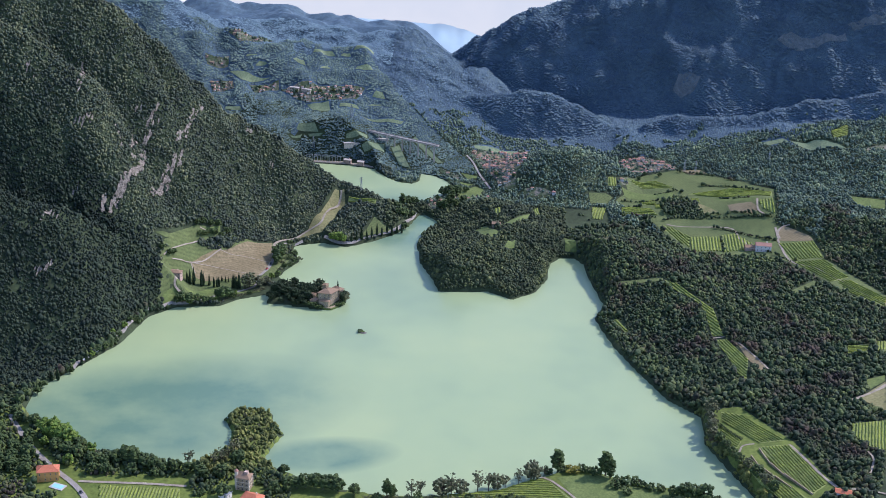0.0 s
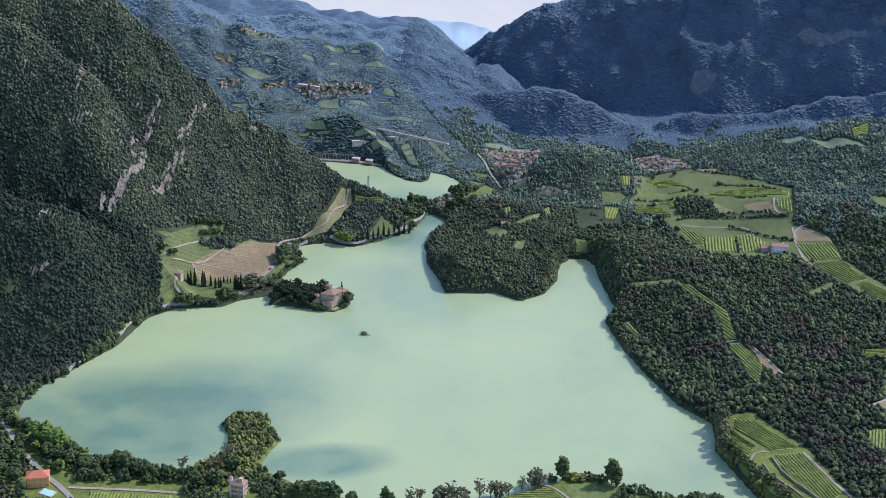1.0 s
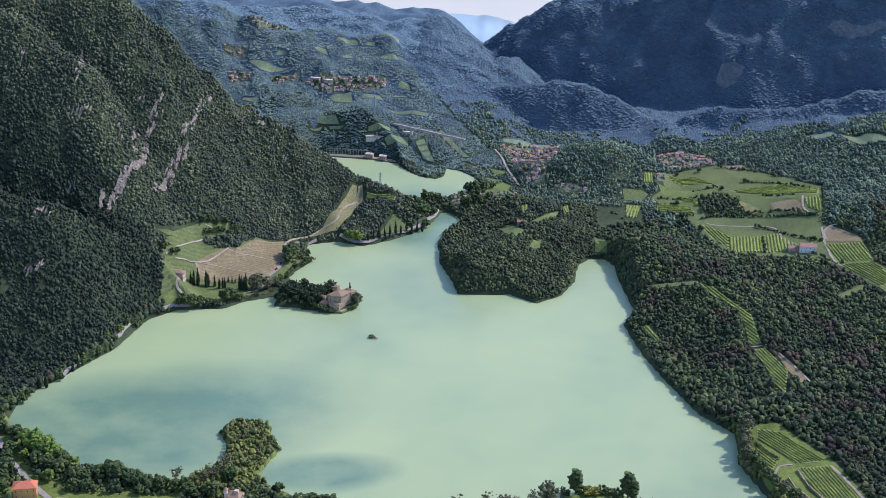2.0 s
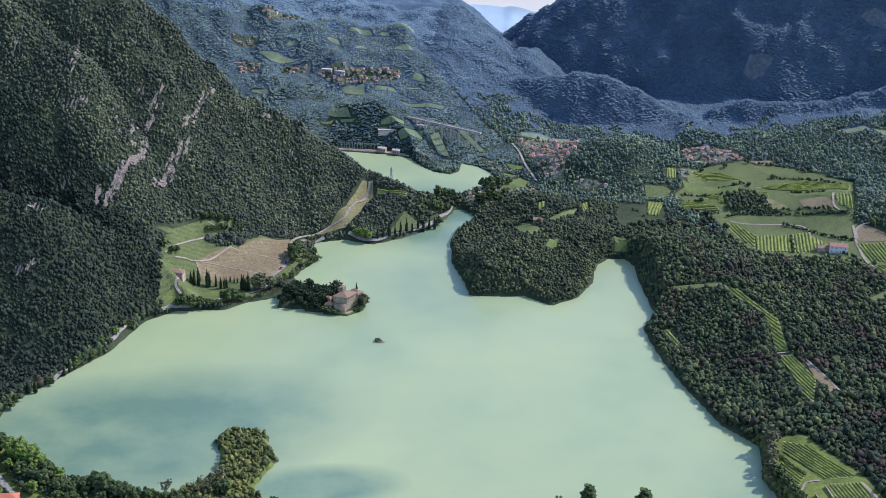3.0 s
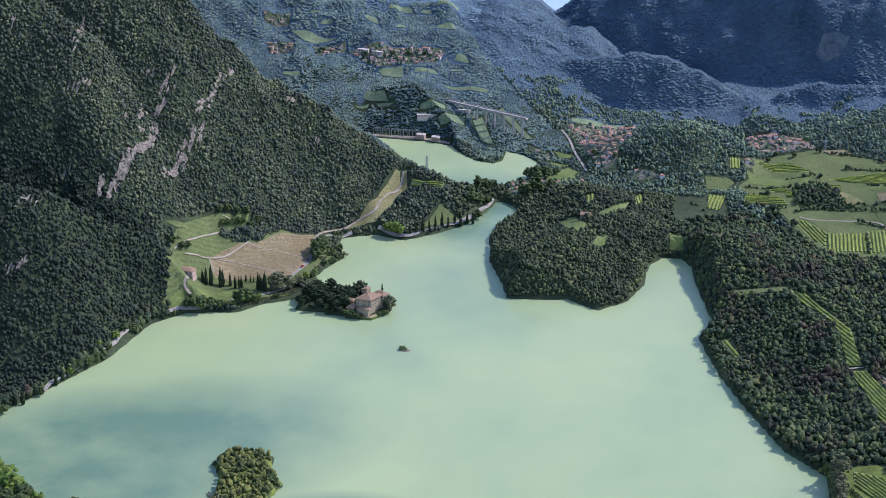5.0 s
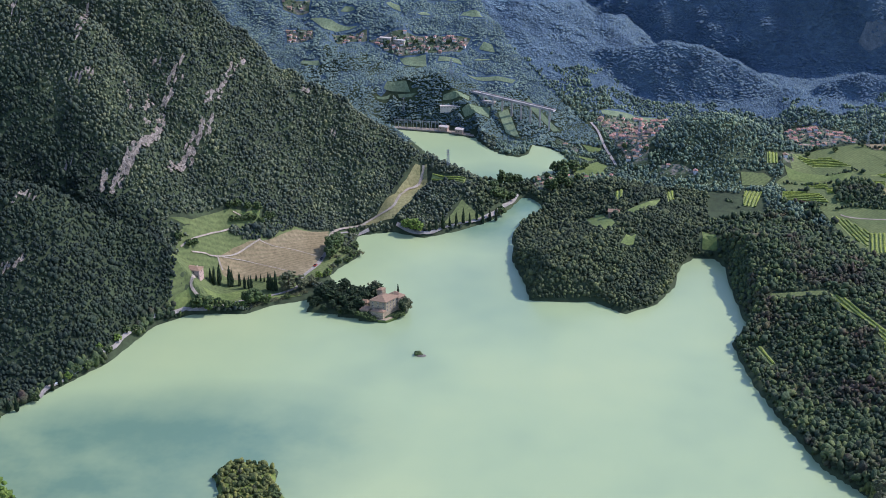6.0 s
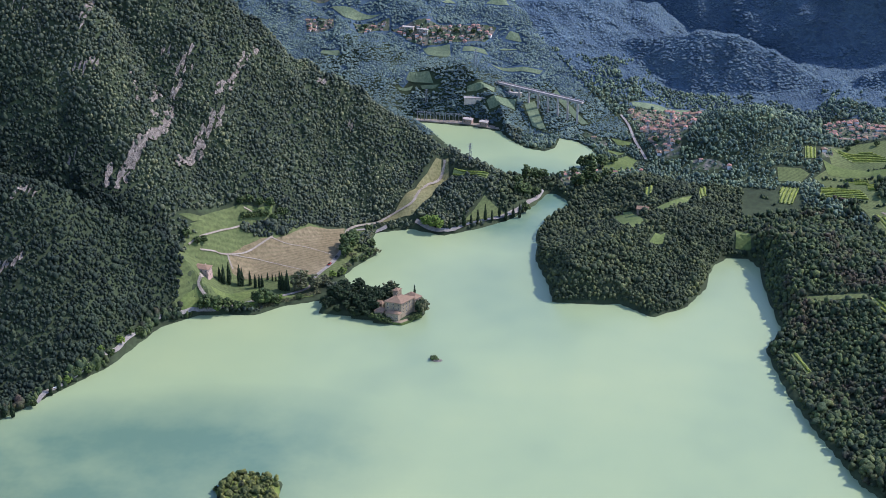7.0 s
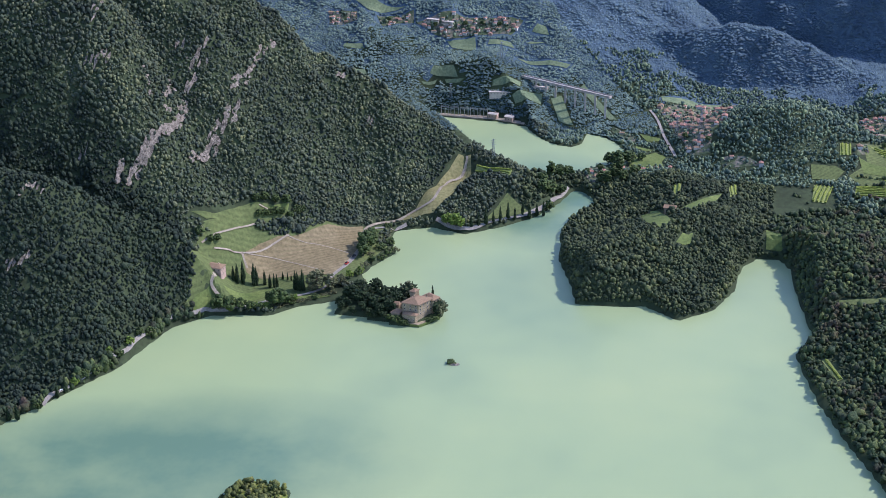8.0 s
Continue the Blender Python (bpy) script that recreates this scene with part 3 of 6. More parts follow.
field('grass', [(10.8, 958.3), (21.8, 953.9), (22.3, 950.9), (15.2, 951.3)])
field('grass', [(-164, 1036.8), (-149.2, 1036.3), (-132.1, 1033.6), (-152.5, 1029.5)])
field('grass', [(-103.8, 1014.6), (-87.9, 1017.2), (-85.9, 1008.8), (-99.7, 1010.5)])
field('grass', [(-113.1, 986.1), (-104.5, 989.3), (-105.6, 987.8), (-111.9, 985.8)])
field('grass', [(-100.4, 989.2), (-89.5, 989.3), (-91.8, 988.1), (-99.1, 988.1)])
field('grass', [(10.1, 945.4), (19.1, 941.2), (16, 938.8), (10.2, 942.5)])
field('tilled', [(-147.7, 774.5), (-143.3, 785), (-137.1, 793.5), (-132, 798.5), (-120, 814.5), (-106.5, 826), (-104.8, 817), (-103.9, 805), (-105.6, 789), (-109.2, 780.5), (-120.5, 778), (-144.7, 770), (-146.5, 772.5)])
field('crop', [(-157.2, 767), (-154.5, 773), (-149, 784), (-145.8, 787.5), (-144, 788), (-138.2, 792.5), (-144.3, 784), (-148.3, 775), (-155.4, 766.5)])
field('crop', [(-161.9, 769), (-151.3, 787.5), (-141.1, 798.5), (-136.5, 802), (-138.2, 799), (-148.8, 787.5), (-158.8, 771)])
field('crop', [(-166.6, 768), (-159.3, 776), (-152.8, 789), (-147.9, 795), (-145.6, 796), (-139.5, 800.5), (-149.2, 789.5), (-161.1, 771)])
field('grass', [(-143.9, 796.5), (-137.3, 804.5), (-135.3, 807), (-135.3, 804.5), (-137.6, 801)])
field('grass', [(-148.5, 751), (-132, 766.5), (-129.6, 762.5), (-138.6, 749), (-141.9, 748), (-144.8, 749)])
field('grass', [(-159.5, 736), (-157.1, 742), (-152.9, 747), (-149.6, 745.5), (-150.9, 743), (-157.4, 737)])
field('grass', [(-137.4, 746.5), (-131.3, 750.5), (-129.1, 757), (-111.4, 763), (-105.9, 765), (-105.1, 762), (-119.9, 756)])
vineyard([(158, 855.5), (175.7, 854), (174.1, 830.5), (155.5, 831)])
vineyard([(177.5, 856), (186.2, 857), (197.9, 833), (175.1, 828.5)])
vineyard([(209.4, 838.5), (231.7, 837), (233.1, 814), (213.2, 813.5)])
field('tilled', [(214.1, 858.5), (218.4, 859), (230.2, 843.5), (231.8, 837.5), (211.2, 842.5)])
vineyard([(213.4, 811), (232.6, 811.5), (241.7, 786.5), (229.3, 779.5)])
vineyard([(233.4, 782.5), (241.9, 783), (256.9, 760), (253.6, 747.5), (236.3, 766.5)])
field('crop', [(149.3, 876.5), (156.3, 888), (182.6, 880), (184.9, 871.5), (158.6, 859)])
vineyard([(141.6, 879), (148.3, 874.5), (157.5, 857), (154.7, 837), (147.9, 852.5)])
field('crop', [(184.2, 879), (199.2, 872), (212.6, 861.5), (208.7, 844), (190.1, 859), (185.4, 870)])
vineyard([(165, 925.5), (198.7, 932.5), (221.5, 920), (218.4, 905.5), (181.2, 919)])
field('grass', [(181.6, 916.5), (206.5, 899), (201.8, 893.5), (186.2, 904)])
field('tilled', [(187.5, 896.5), (201.4, 891.5), (205.8, 880.5), (200, 877.5), (187.9, 887.5)])
field('tilled_green', [(163.5, 912), (171.7, 906.5), (181.2, 890.5), (171.4, 891), (163.8, 903)])
vineyard([(206.4, 891), (215.8, 894), (214.1, 873.5), (207.7, 881)])
field('grass', [(121.4, 934.5), (144.1, 927.5), (150.4, 922.5), (135.5, 918.5), (123.7, 923)])
vineyard([(127.3, 947.5), (146.7, 950), (158.5, 937.5), (137.7, 938.5)])
field('crop', [(165.3, 955), (187.8, 950.5), (200, 941), (176.8, 941)])
field('tilled', [(166, 964), (179, 963.5), (183, 958), (171.7, 956)])
vineyard([(119.2, 908), (137.6, 903.5), (141.7, 893.5), (118.1, 897)])
vineyard([(99.4, 907.5), (108.5, 907), (104.4, 889.5), (98.1, 890.5)])
field('crop', [(97.8, 922), (109.7, 925), (114.3, 922.5), (110.4, 915.5), (98.6, 913)])
vineyard([(112, 938.5), (117.7, 940.5), (117.7, 933.5), (112, 931.5)])
field('crop', [(225, 995), (242.5, 996.5), (246.4, 991.5), (231.8, 991.5)])
field('crop', [(247.8, 992.5), (263.7, 991.5), (283.3, 975), (260.9, 977)])
vineyard([(276.4, 997), (289.4, 1002), (286.7, 989), (276.7, 986.5)])
field('grass', [(272.9, 913), (295.1, 909), (291.9, 896), (275.3, 898.5)])
vineyard([(130.3, 772), (137.6, 767.5), (153.5, 737.5), (154.2, 717.5), (154.8, 708.5), (148.8, 709), (148.3, 736.5), (143.8, 750), (132.6, 764)])
vineyard([(149.4, 705), (155.3, 704.5), (163.7, 682), (159.5, 662), (157.1, 667), (153.7, 689.5)])
field('tilled', [(161, 698), (165, 693), (172, 675.5), (168.4, 671.5), (163.5, 684)])
vineyard([(220.4, 700), (231.9, 700), (228.3, 691.5), (218.2, 690.5)])
vineyard([(237.1, 704.5), (242.4, 705), (239.5, 694), (234.5, 693.5)])
vineyard([(97.6, 738), (100.2, 738.5), (105.2, 725), (103.2, 723.5)])
field('crop', [(105, 774.5), (128.5, 774), (128.9, 771), (105.3, 771)])
field('crop', [(204.2, 769.5), (220.1, 782.5), (222.7, 779), (207.3, 765.5)])
road('asphalt', 1.5, [(-197.2, 642.1), (-194.2, 649.5), (-190.5, 658.4), (-188.6, 666.7), (-182.9, 677.1), (-173.1, 698.6), (-171, 708.2), (-168.1, 718.8), (-164.8, 729.2), (-156.2, 737.1), (-151.5, 741.3), (-141.6, 743.8), (-131.1, 753.5), (-116.4, 762.8), (-109.5, 769.6), (-108.5, 780), (-104, 792.3), (-103.1, 806.1), (-104.8, 821.2), (-97.6, 830), (-88.4, 837)])
road('gravel', 1.4, [(-94.5, 838), (-87.9, 844.4), (-79.2, 848.7), (-76.9, 854.1), (-75.1, 868.7), (-69.1, 875.7), (-67.8, 882.7)])
road('asphalt', 1.8, [(-75.2, 842.1), (-60.6, 837.2), (-48.1, 847.2), (-32.5, 859.5), (-22.5, 878.9), (-19.1, 891.4)])
road('gravel', 1.8, [(-108.9, 779.5), (-105, 791), (-103, 805.5), (-103.7, 817), (-104.6, 825), (-100.3, 833), (-91.2, 841)])
road('gravel', 0.9, [(-147.8, 775), (-146.2, 773), (-144.7, 772)])
road('gravel', 1.3, [(-147.9, 745), (-151.2, 746.5), (-152.3, 748), (-151.5, 751.5), (-152.9, 752)])
road('gravel', 0.5, [(-147.2, 775.5), (-135.8, 785.5), (-116.6, 783.5)])
road('gravel', 0.5, [(-134.4, 796.5), (-121.2, 802), (-105.7, 799.5)])
road('gravel', 0.7, [(-160.8, 762.5), (-156.8, 770.5), (-148.4, 786), (-142.5, 793)])
road('gravel', 0.5, [(-145.6, 796), (-138.8, 799.5), (-136.4, 802.5)])
road('gravel', 0.7, [(-156.6, 765), (-151.6, 770.5), (-147.7, 774.5), (-133.3, 797.5)])
road('gravel', 1.4, [(212.3, 860), (211.7, 848.5), (210.8, 840), (212.9, 812), (226.9, 798), (238.5, 776), (254.5, 751)])
road('gravel', 1.4, [(212.4, 845), (212.7, 854), (217.1, 859.5), (221.2, 859)])
road('gravel', 1.3, [(195.6, 830), (188.1, 847.5), (184, 866), (152.9, 876), (146.2, 880.5)])
road('gravel', 1.2, [(206.6, 896), (204.7, 880.5), (210.6, 872)])
road('gravel', 1.6, [(132, 969), (140.5, 966), (144.6, 967.5)])
road('asphalt', 1.4, [(14.5, 980), (19.4, 971), (24.2, 954), (31.1, 932.5)])
road('gravel', 0.9, [(149.1, 707), (155.1, 707)])
road('gravel', 1, [(161.4, 700.5), (167.7, 686), (172.8, 673)])
road('gravel', 1.2, [(208, 639), (220.7, 648), (229.3, 655.5)])
road('gravel', 1.0, [(204.5, 593), (205.3, 585.5), (200.8, 574)])
road('asphalt', 2.6, [(-207.7, 611.9), (-197.5, 595.2), (-188.4, 581.9), (-174.3, 565.5), (-162.1, 553), (-154.5, 542.4), (-143.6, 522.4)])
road('gravel', 1.6, [(-160.7, 555.4), (-132.1, 555.4), (-111.5, 554.6)])
road('gravel', 1.4, [(207.8, 640.1), (219, 646.7), (244.1, 665)])
road('gravel', 1.2, [(169.3, 600.8), (176.3, 580.3), (183.2, 562.9), (194.9, 560.7), (210.4, 552.8)])
road('gravel', 1.2, [(48.9, 574.4), (54, 571.7), (64.6, 556.3), (69.1, 547.5)])
road('gravel', 1.1, [(169.7, 600.2), (174.3, 586.8), (177.7, 574.9), (183.3, 563.4)])
road('gravel', 1.0, [(144.0, 594.0), (147.4, 601.4), (153.0, 602.5)])


# Darker, bluer copy of the rock for outcrops beyond y 985.
M_ROCK_GREY = mottled("far_blue_grey_rock", (0.08, 0.105, 0.115), (0.15, 0.17, 0.175), 3, 6, bump=0.9, reach=0.8)
OUTCROPS = []


def outcrop(loop):
    """Bare limestone that stands out of the scrub."""
    OUTCROPS.append(loop)
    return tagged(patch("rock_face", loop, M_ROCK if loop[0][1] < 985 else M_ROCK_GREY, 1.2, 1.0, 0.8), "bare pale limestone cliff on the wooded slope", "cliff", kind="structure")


def rock_band(line, seed, reach=2.6, size=1.0):
    """Broken ledges of bare rock strung along a line up the mountainside."""
    r = random.Random(seed)
    for (ax, ay), (bx, by) in zip(line, line[1:]):
        n = max(1, round(math.dist((ax, ay), (bx, by)) / 1.15))
        for k in range(n):
            u = (k + r.uniform(0.1, 0.9)) / n
            x, y = ax + (bx - ax) * u + r.uniform(-reach, reach) * r.random(), ay + (by - ay) * u + r.uniform(-1.5, 1.5)
            w, d = size * r.uniform(0.3, 0.95), size * r.uniform(0.7, 2.6)
            outcrop([(x + w * r.uniform(0.5, 1.1) * math.cos(a) + 0.25 * d * math.sin(a), y + d * r.uniform(0.6, 1.1) * math.sin(a)) for a in (0.9 * q for q in range(7))])


rock_band([(-193.6, 757.5), (-187.5, 765), (-183, 772), (-178.6, 787.5), (-177, 801)], 70, 2.2, 1.7)
rock_band([(-176.7, 803.5), (-175.5, 810.5), (-172.7, 816), (-172.1, 819.5)], 71)
rock_band([(-170.8, 784), (-164.1, 802), (-157.5, 813)], 72, 2.2, 1.35)
rock_band([(-161.3, 816.5), (-157.3, 829), (-154.7, 840), (-152.9, 846), (-149.8, 850)], 73)
rock_band([(-211, 791.5), (-211.4, 801.5), (-214.4, 814.5)], 74)
rock_band([(-211.7, 778), (-202.4, 784.5)], 75)
rock_band([(-184.1, 814), (-180.4, 813), (-178.2, 811.5)], 76)
rock_band([(-240.5, 787.5), (-235.3, 787)], 77)
rock_band([(-190.2, 794), (-186.8, 788)], 78)
rock_band([(-184.7, 804), (-182.3, 790.5)], 79)
rock_band([(-215.5, 698.5), (-211.9, 700.5), (-207.7, 703.5)], 90, 1.2)
rock_band([(-215.8, 718.5), (-212.4, 722), (-208.5, 722.5)], 91, 1.2)
rock_band([(-127.2, 865.5), (-122.8, 866.5)], 92, 1.2)
rock_band([(-112.2, 863), (-109.7, 863)], 93, 1.2)
rock_band([(-210.4, 759.5), (-207, 758.5)], 94, 1.2)
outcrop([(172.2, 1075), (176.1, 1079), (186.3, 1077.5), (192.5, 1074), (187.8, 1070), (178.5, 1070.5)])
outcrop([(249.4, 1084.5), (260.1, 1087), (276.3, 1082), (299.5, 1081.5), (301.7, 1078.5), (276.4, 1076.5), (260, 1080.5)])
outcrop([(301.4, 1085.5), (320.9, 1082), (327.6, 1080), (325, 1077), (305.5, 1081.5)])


# ---- woods over the slopes ----
VILLAGES = {
    "lakeside": [(18.1, 984), (32.6, 994.5), (59.8, 1004), (55.3, 953.5), (49.3, 945.5), (48, 930.5), (38.8, 931), (32, 950.5), (24.3, 972)],
    "eastern": [(125.3, 987), (143.1, 991.5), (159.6, 977), (165.2, 967), (148.3, 965), (132.2, 963), (123.7, 961.5)],
    "northern": [(-124, 1024), (-104, 1030), (-62, 1030), (-68, 1021), (-104, 1016)],
    "north_west": [(-148, 1028), (-126, 1030), (-125, 1024), (-143, 1020)],
    "hillside": [(-182, 1042), (-165, 1047), (-165, 1041), (-180, 1037)],
    "crest": [(-168, 1062), (-129, 1082), (-128, 1075), (-158, 1056)],
    "east_edge": [(296.6, 974.5), (312.3, 980), (311.1, 974.5), (296.5, 969)],
    "strait": [(-15, 910), (-5, 919), (2, 908), (-8, 895)],
    "strait_lane": [(1, 916), (28, 922), (32, 917), (9, 906)],
    "knoll_foot": [(53.3, 926.5), (66.3, 924.5), (75.8, 919.5), (55.5, 918.5)],
    "vineyard_hamlet": [(121.1, 942), (127.6, 950.5), (126.6, 940), (120.6, 935.5)],
    "north_shore": [(-4, 965), (9, 956), (9, 951), (-4, 961)],
    "far_west": [(-176, 1027), (-160, 1030), (-158, 1022), (-174, 1019)],
}
POWER_YARD = [(-104, 975), (-70, 973), (-51.5, 967.5), (-51, 971), (-69.5, 977.5), (-103, 979.5)]
SHORE_TERRACES = [(138, 637), (152, 638), (172, 603), (183, 564), (171, 553), (150, 560), (140, 592), (135, 619)]
FRONT_LAND = [(-260, 380), (165, 380), (165, 530), (134, 540), (122, 574), (92, 580), (78, 588), (64, 590), (-20, 565), (-90, 640), (-150, 590), (-205, 622), (-240, 600)]
CLEARINGS += list(VILLAGES.values()) + [POWER_YARD, FRONT_LAND, SHORE_TERRACES]
CLEARINGS += [[(180, 838), (210, 838), (210, 822), (180, 822)], [(-160, 766), (-147, 766), (-147, 752), (-160, 752)], [(-158, 772), (-110, 776), (-96, 764), (-118, 752), (-158, 741)], [(-112, 776), (-96, 776), (-86, 812), (-104, 812)]]


def scrub(x, y, z):
    """Wood, thinned out on the outcrops."""
    ok = is_wood(x, y, z)
    rng = np.random.default_rng(5)
    for loop in OUTCROPS:
        bx, by = [p[0] for p in loop], [p[1] for p in loop]
        near = np.nonzero((x > min(bx) - 1) & (x < max(bx) + 1) & (y > min(by) - 1) & (y < max(by) + 1))[0]
        ok[near] &= (edge_distance(x[near], y[near], loop) > 0.3) | (rng.uniform(0, 1, len(near)) < 0.42)
    return ok


# Scrub with gaps, cut off left of the camera's view.
def open_scrub(x, y, z):
    return scrub(x, y, z) & (lumps(x, y + z, 9, 15) + 0.8 * lumps(x, y, 30, 16) > -1.5) & (x > -0.35 * y - 8)


# Wood, cut off right of the camera's view.
def wood_in_view(x, y, z):
    return is_wood(x, y, z) & (x < 0.34 * y + 12)


# Scrub, cut off on both sides to fit the camera's view.
def scrub_in_view(x, y, z):
    return scrub(x, y, z) & (x < 0.34 * y + 12) & (x > -0.35 * y - 8)


EAST_FIELDS = [(123.8, 945.5), (139.9, 960), (164.2, 965), (204.3, 943.5), (224, 925), (213.4, 862.5), (231.6, 842), (234, 812), (257.6, 763), (252.9, 745), (233.4, 768.5), (211.2, 812), (196.2, 823.5), (156.7, 827), (145.5, 847.5), (139.8, 877), (136.2, 891), (117.9, 894), (121.7, 910), (116.4, 919.5), (126, 932)]
TERRACE_COPSE = [(144.5, 911), (158.6, 921), (163.9, 918), (172, 895.5), (176.8, 885), (160, 887.5), (145.9, 894.5)]
CLEARINGS.append(EAST_FIELDS)
tagged(patch("field", EAST_FIELDS, M_FIELD["crop"], 0.15), "patchwork of grassy terraces among the vineyards", "field", kind="structure")
tagged(patch("field", SHORE_TERRACES, M_MEADOW, 0.14), "grassy banks between the shore vineyards", "field", kind="structure")
tagged(patch("field", FRONT_LAND, M_MEADOW, 0.12, 4), "rough green grass on the near shore", "field", kind="structure")


tagged(patch("field", [(-163, 766), (-147, 796), (-121, 815), (-104, 827), (-96, 833), (-91, 815), (-98, 790), (-106, 771), (-124, 754), (-148, 744), (-160, 736)], M_FIELD["crop"], 0.15), "grassy valley floor between the fields and the shore", "field", kind="structure")
rng = random.Random(4)
kept = list(CLEARINGS)


def free(loop, border, others):
    x, y = np.array([p[0] for p in loop] + [sum(p[0] for p in loop) / 4]), np.array([p[1] for p in loop] + [sum(p[1] for p in loop) / 4])
    return (border is None or (edge_distance(x, y, border) < -0.5).all()) and all((edge_distance(x, y, o) > 0.4).all() for o in others)


# patchwork of small terraces: some vines, some grass, some soil
for j in range(17):
    for i in range(10):
        w, d = rng.uniform(9, 15), rng.uniform(6.5, 9)
        x, y = 116 + 13.5 * i + rng.uniform(-2, 2) + 2 * (j % 3), 790 + 9.3 * j + rng.uniform(-1.2, 1.2)
        k, kind = rng.uniform(-0.25, 0.25), rng.choice(("vine", "vine", "vine", "vine", "grass", "crop", "tilled_green"))
        loop = [(x, y), (x + w, y + k * w), (x + w + rng.uniform(-1, 1), y + d + k * w), (x + rng.uniform(-1, 1), y + d)]
        if free(loop, EAST_FIELDS, [o for o in kept if o is not EAST_FIELDS]):
            vineyard(loop, 1.9) if kind == "vine" else field(kind, loop)
for _ in range(60):
    x, y = rng.uniform(-175, -10), rng.uniform(974, 1064)
    w, d = rng.uniform(7, 18), rng.uniform(2, 4)
    loop = [(x, y), (x + w, y + rng.uniform(-2, 2)), (x + w - rng.uniform(0, 3), y + d), (x + rng.uniform(0, 3), y + d)]
    if x < -0.9 * (y - 985) and rng.random() < 0.4 and free(loop, None, CLEARINGS):
        field("hazed_grass", loop)

def hedges(x, y, z):
    """Lines of trees between the terraces."""
    ok = (edge_distance(x, y, EAST_FIELDS) < 0) & (np.abs(lumps(x, y, 16, 21)) < 0.07) & (lumps(x, y, 30, 22) > 0.1)
    for loop in CLEARINGS:
        if loop is not EAST_FIELDS:
            ok &= edge_distance(x, y, loop) > 0.9
    return ok


def far_slopes(x, y, z):
    return scrub_in_view(x, y, z) & ~north_valley(x, y, z) & ~blue_ridges(x, y, z)


def north_valley(x, y, z):
    return (x < 10 - 0.9 * (y - 980)) & (y < 1064 + 14 * lumps(x, y, 16, 47) + 5 * lumps(x, y, 4, 48)) & scrub_in_view(x, y, z)


def blue_ridges(x, y, z):
    return (x < 10 - 0.9 * (y - 980).clip(0, 60)) & (y >= 1064 + 14 * lumps(x, y, 16, 47) + 5 * lumps(x, y, 4, 48)) & scrub_in_view(x, y, z)


def in_any(x, y, loops):
    return np.any([edge_distance(x, y, loop) < 0 for loop in loops], axis=0)


SPIT = [(-103, 617), (-97, 629), (-82, 626), (-80, 617), (-73, 606), (-77, 596), (-80, 584), (-72, 575), (-100, 560), (-116, 572), (-98, 592)]
NEAR_GROVES = [SPIT, [(-260, 640), (-206, 640), (-206, 614), (-194, 588), (-176, 566), (-186, 556), (-168, 545), (-152, 515), (-260, 515)],
               [(-196, 603), (-160, 585), (-140, 580), (-115, 575), (-112, 562), (-158, 560), (-178, 574)],
               [(-112, 566), (-95, 566), (-70, 572), (-64, 560), (-64, 535), (-72, 535), (-92, 560), (-108, 545)]]
HOUSE_PLOTS = [[(-182, 563), (-167, 566), (-163, 546), (-176, 544)], [(-93, 562), (-78, 562), (-74, 536), (-97, 540)]]


def grove(x, y, z):
    ok = in_any(x, y, NEAR_GROVES) & ~in_any(x, y, HOUSE_PLOTS) & (edge_distance(x, y, LAKE) > 0.4)
    for loop in CLEARINGS:
        if loop is not FRONT_LAND:
            ok &= edge_distance(x, y, loop) > 0.7
    return ok


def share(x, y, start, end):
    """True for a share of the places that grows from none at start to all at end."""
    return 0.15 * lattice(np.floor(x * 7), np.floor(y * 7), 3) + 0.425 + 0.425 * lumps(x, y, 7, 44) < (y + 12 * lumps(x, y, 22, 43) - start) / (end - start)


# Wood bands with ever more haze in their colour take over as y grows.
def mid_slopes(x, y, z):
    return wood_in_view(x, y, z) & ~share(x, y, 1000, 1036) & ~(north_valley(x, y, z) & (y > 962))


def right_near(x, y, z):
    return wood_in_view(x, y, z) & ~share(x, y, 830, 910)


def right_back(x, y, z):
    return wood_in_view(x, y, z) & share(x, y, 830, 910) & ~share(x, y, 1000, 1036)


def right_mountain(x, y, z):
    return far_slopes(x, y, z) & share(x, y, 1000, 1036)


# Area whose leaves carry the painted shade.
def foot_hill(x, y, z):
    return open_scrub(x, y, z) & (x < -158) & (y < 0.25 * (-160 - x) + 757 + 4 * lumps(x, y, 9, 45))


# The slope behind the crest stays bare, as the camera never sees it.
def mountainside(x, y, z):
    return open_scrub(x, y, z) & ~foot_hill(x, y, z) & ((y < 900) | (x > -75))


FIELD_WOOD = [(-146.1, 788.5), (-144.7, 791.5), (-135.3, 801), (-128.1, 809.5), (-108.6, 830.5), (-105.6, 829.5), (-120.2, 815.5), (-131.7, 799.5), (-136.4, 794), (-142, 790.5)]
wood("copse", scatter((130, 860, 215, 930), 1.5, 64, lambda x, y, z: edge_distance(x, y, TERRACE_COPSE) < 1.0 * lumps(x, y, 6, 65)), 0.95, M_WOOD_RIGHT, 66, label="dark copse of trees in the middle of the terraces", rise=1.0)
wood("copse", scatter((-150, 780, -100, 835), 1.45, 46, lambda x, y, z: edge_distance(x, y, FIELD_WOOD) < 0), 0.95, M_WOOD_LEFT, 47, label="dark copse of broadleaf trees between the fields", rise=0.9)
wood("forest", scatter((-300, 640, -158, 800), 1.25, 48, foot_hill), 0.74, M_WOOD_FOOT, 49, fine=1, label="forest on the foot of the mountain with shade darkened into its leaves", rise=0.8)
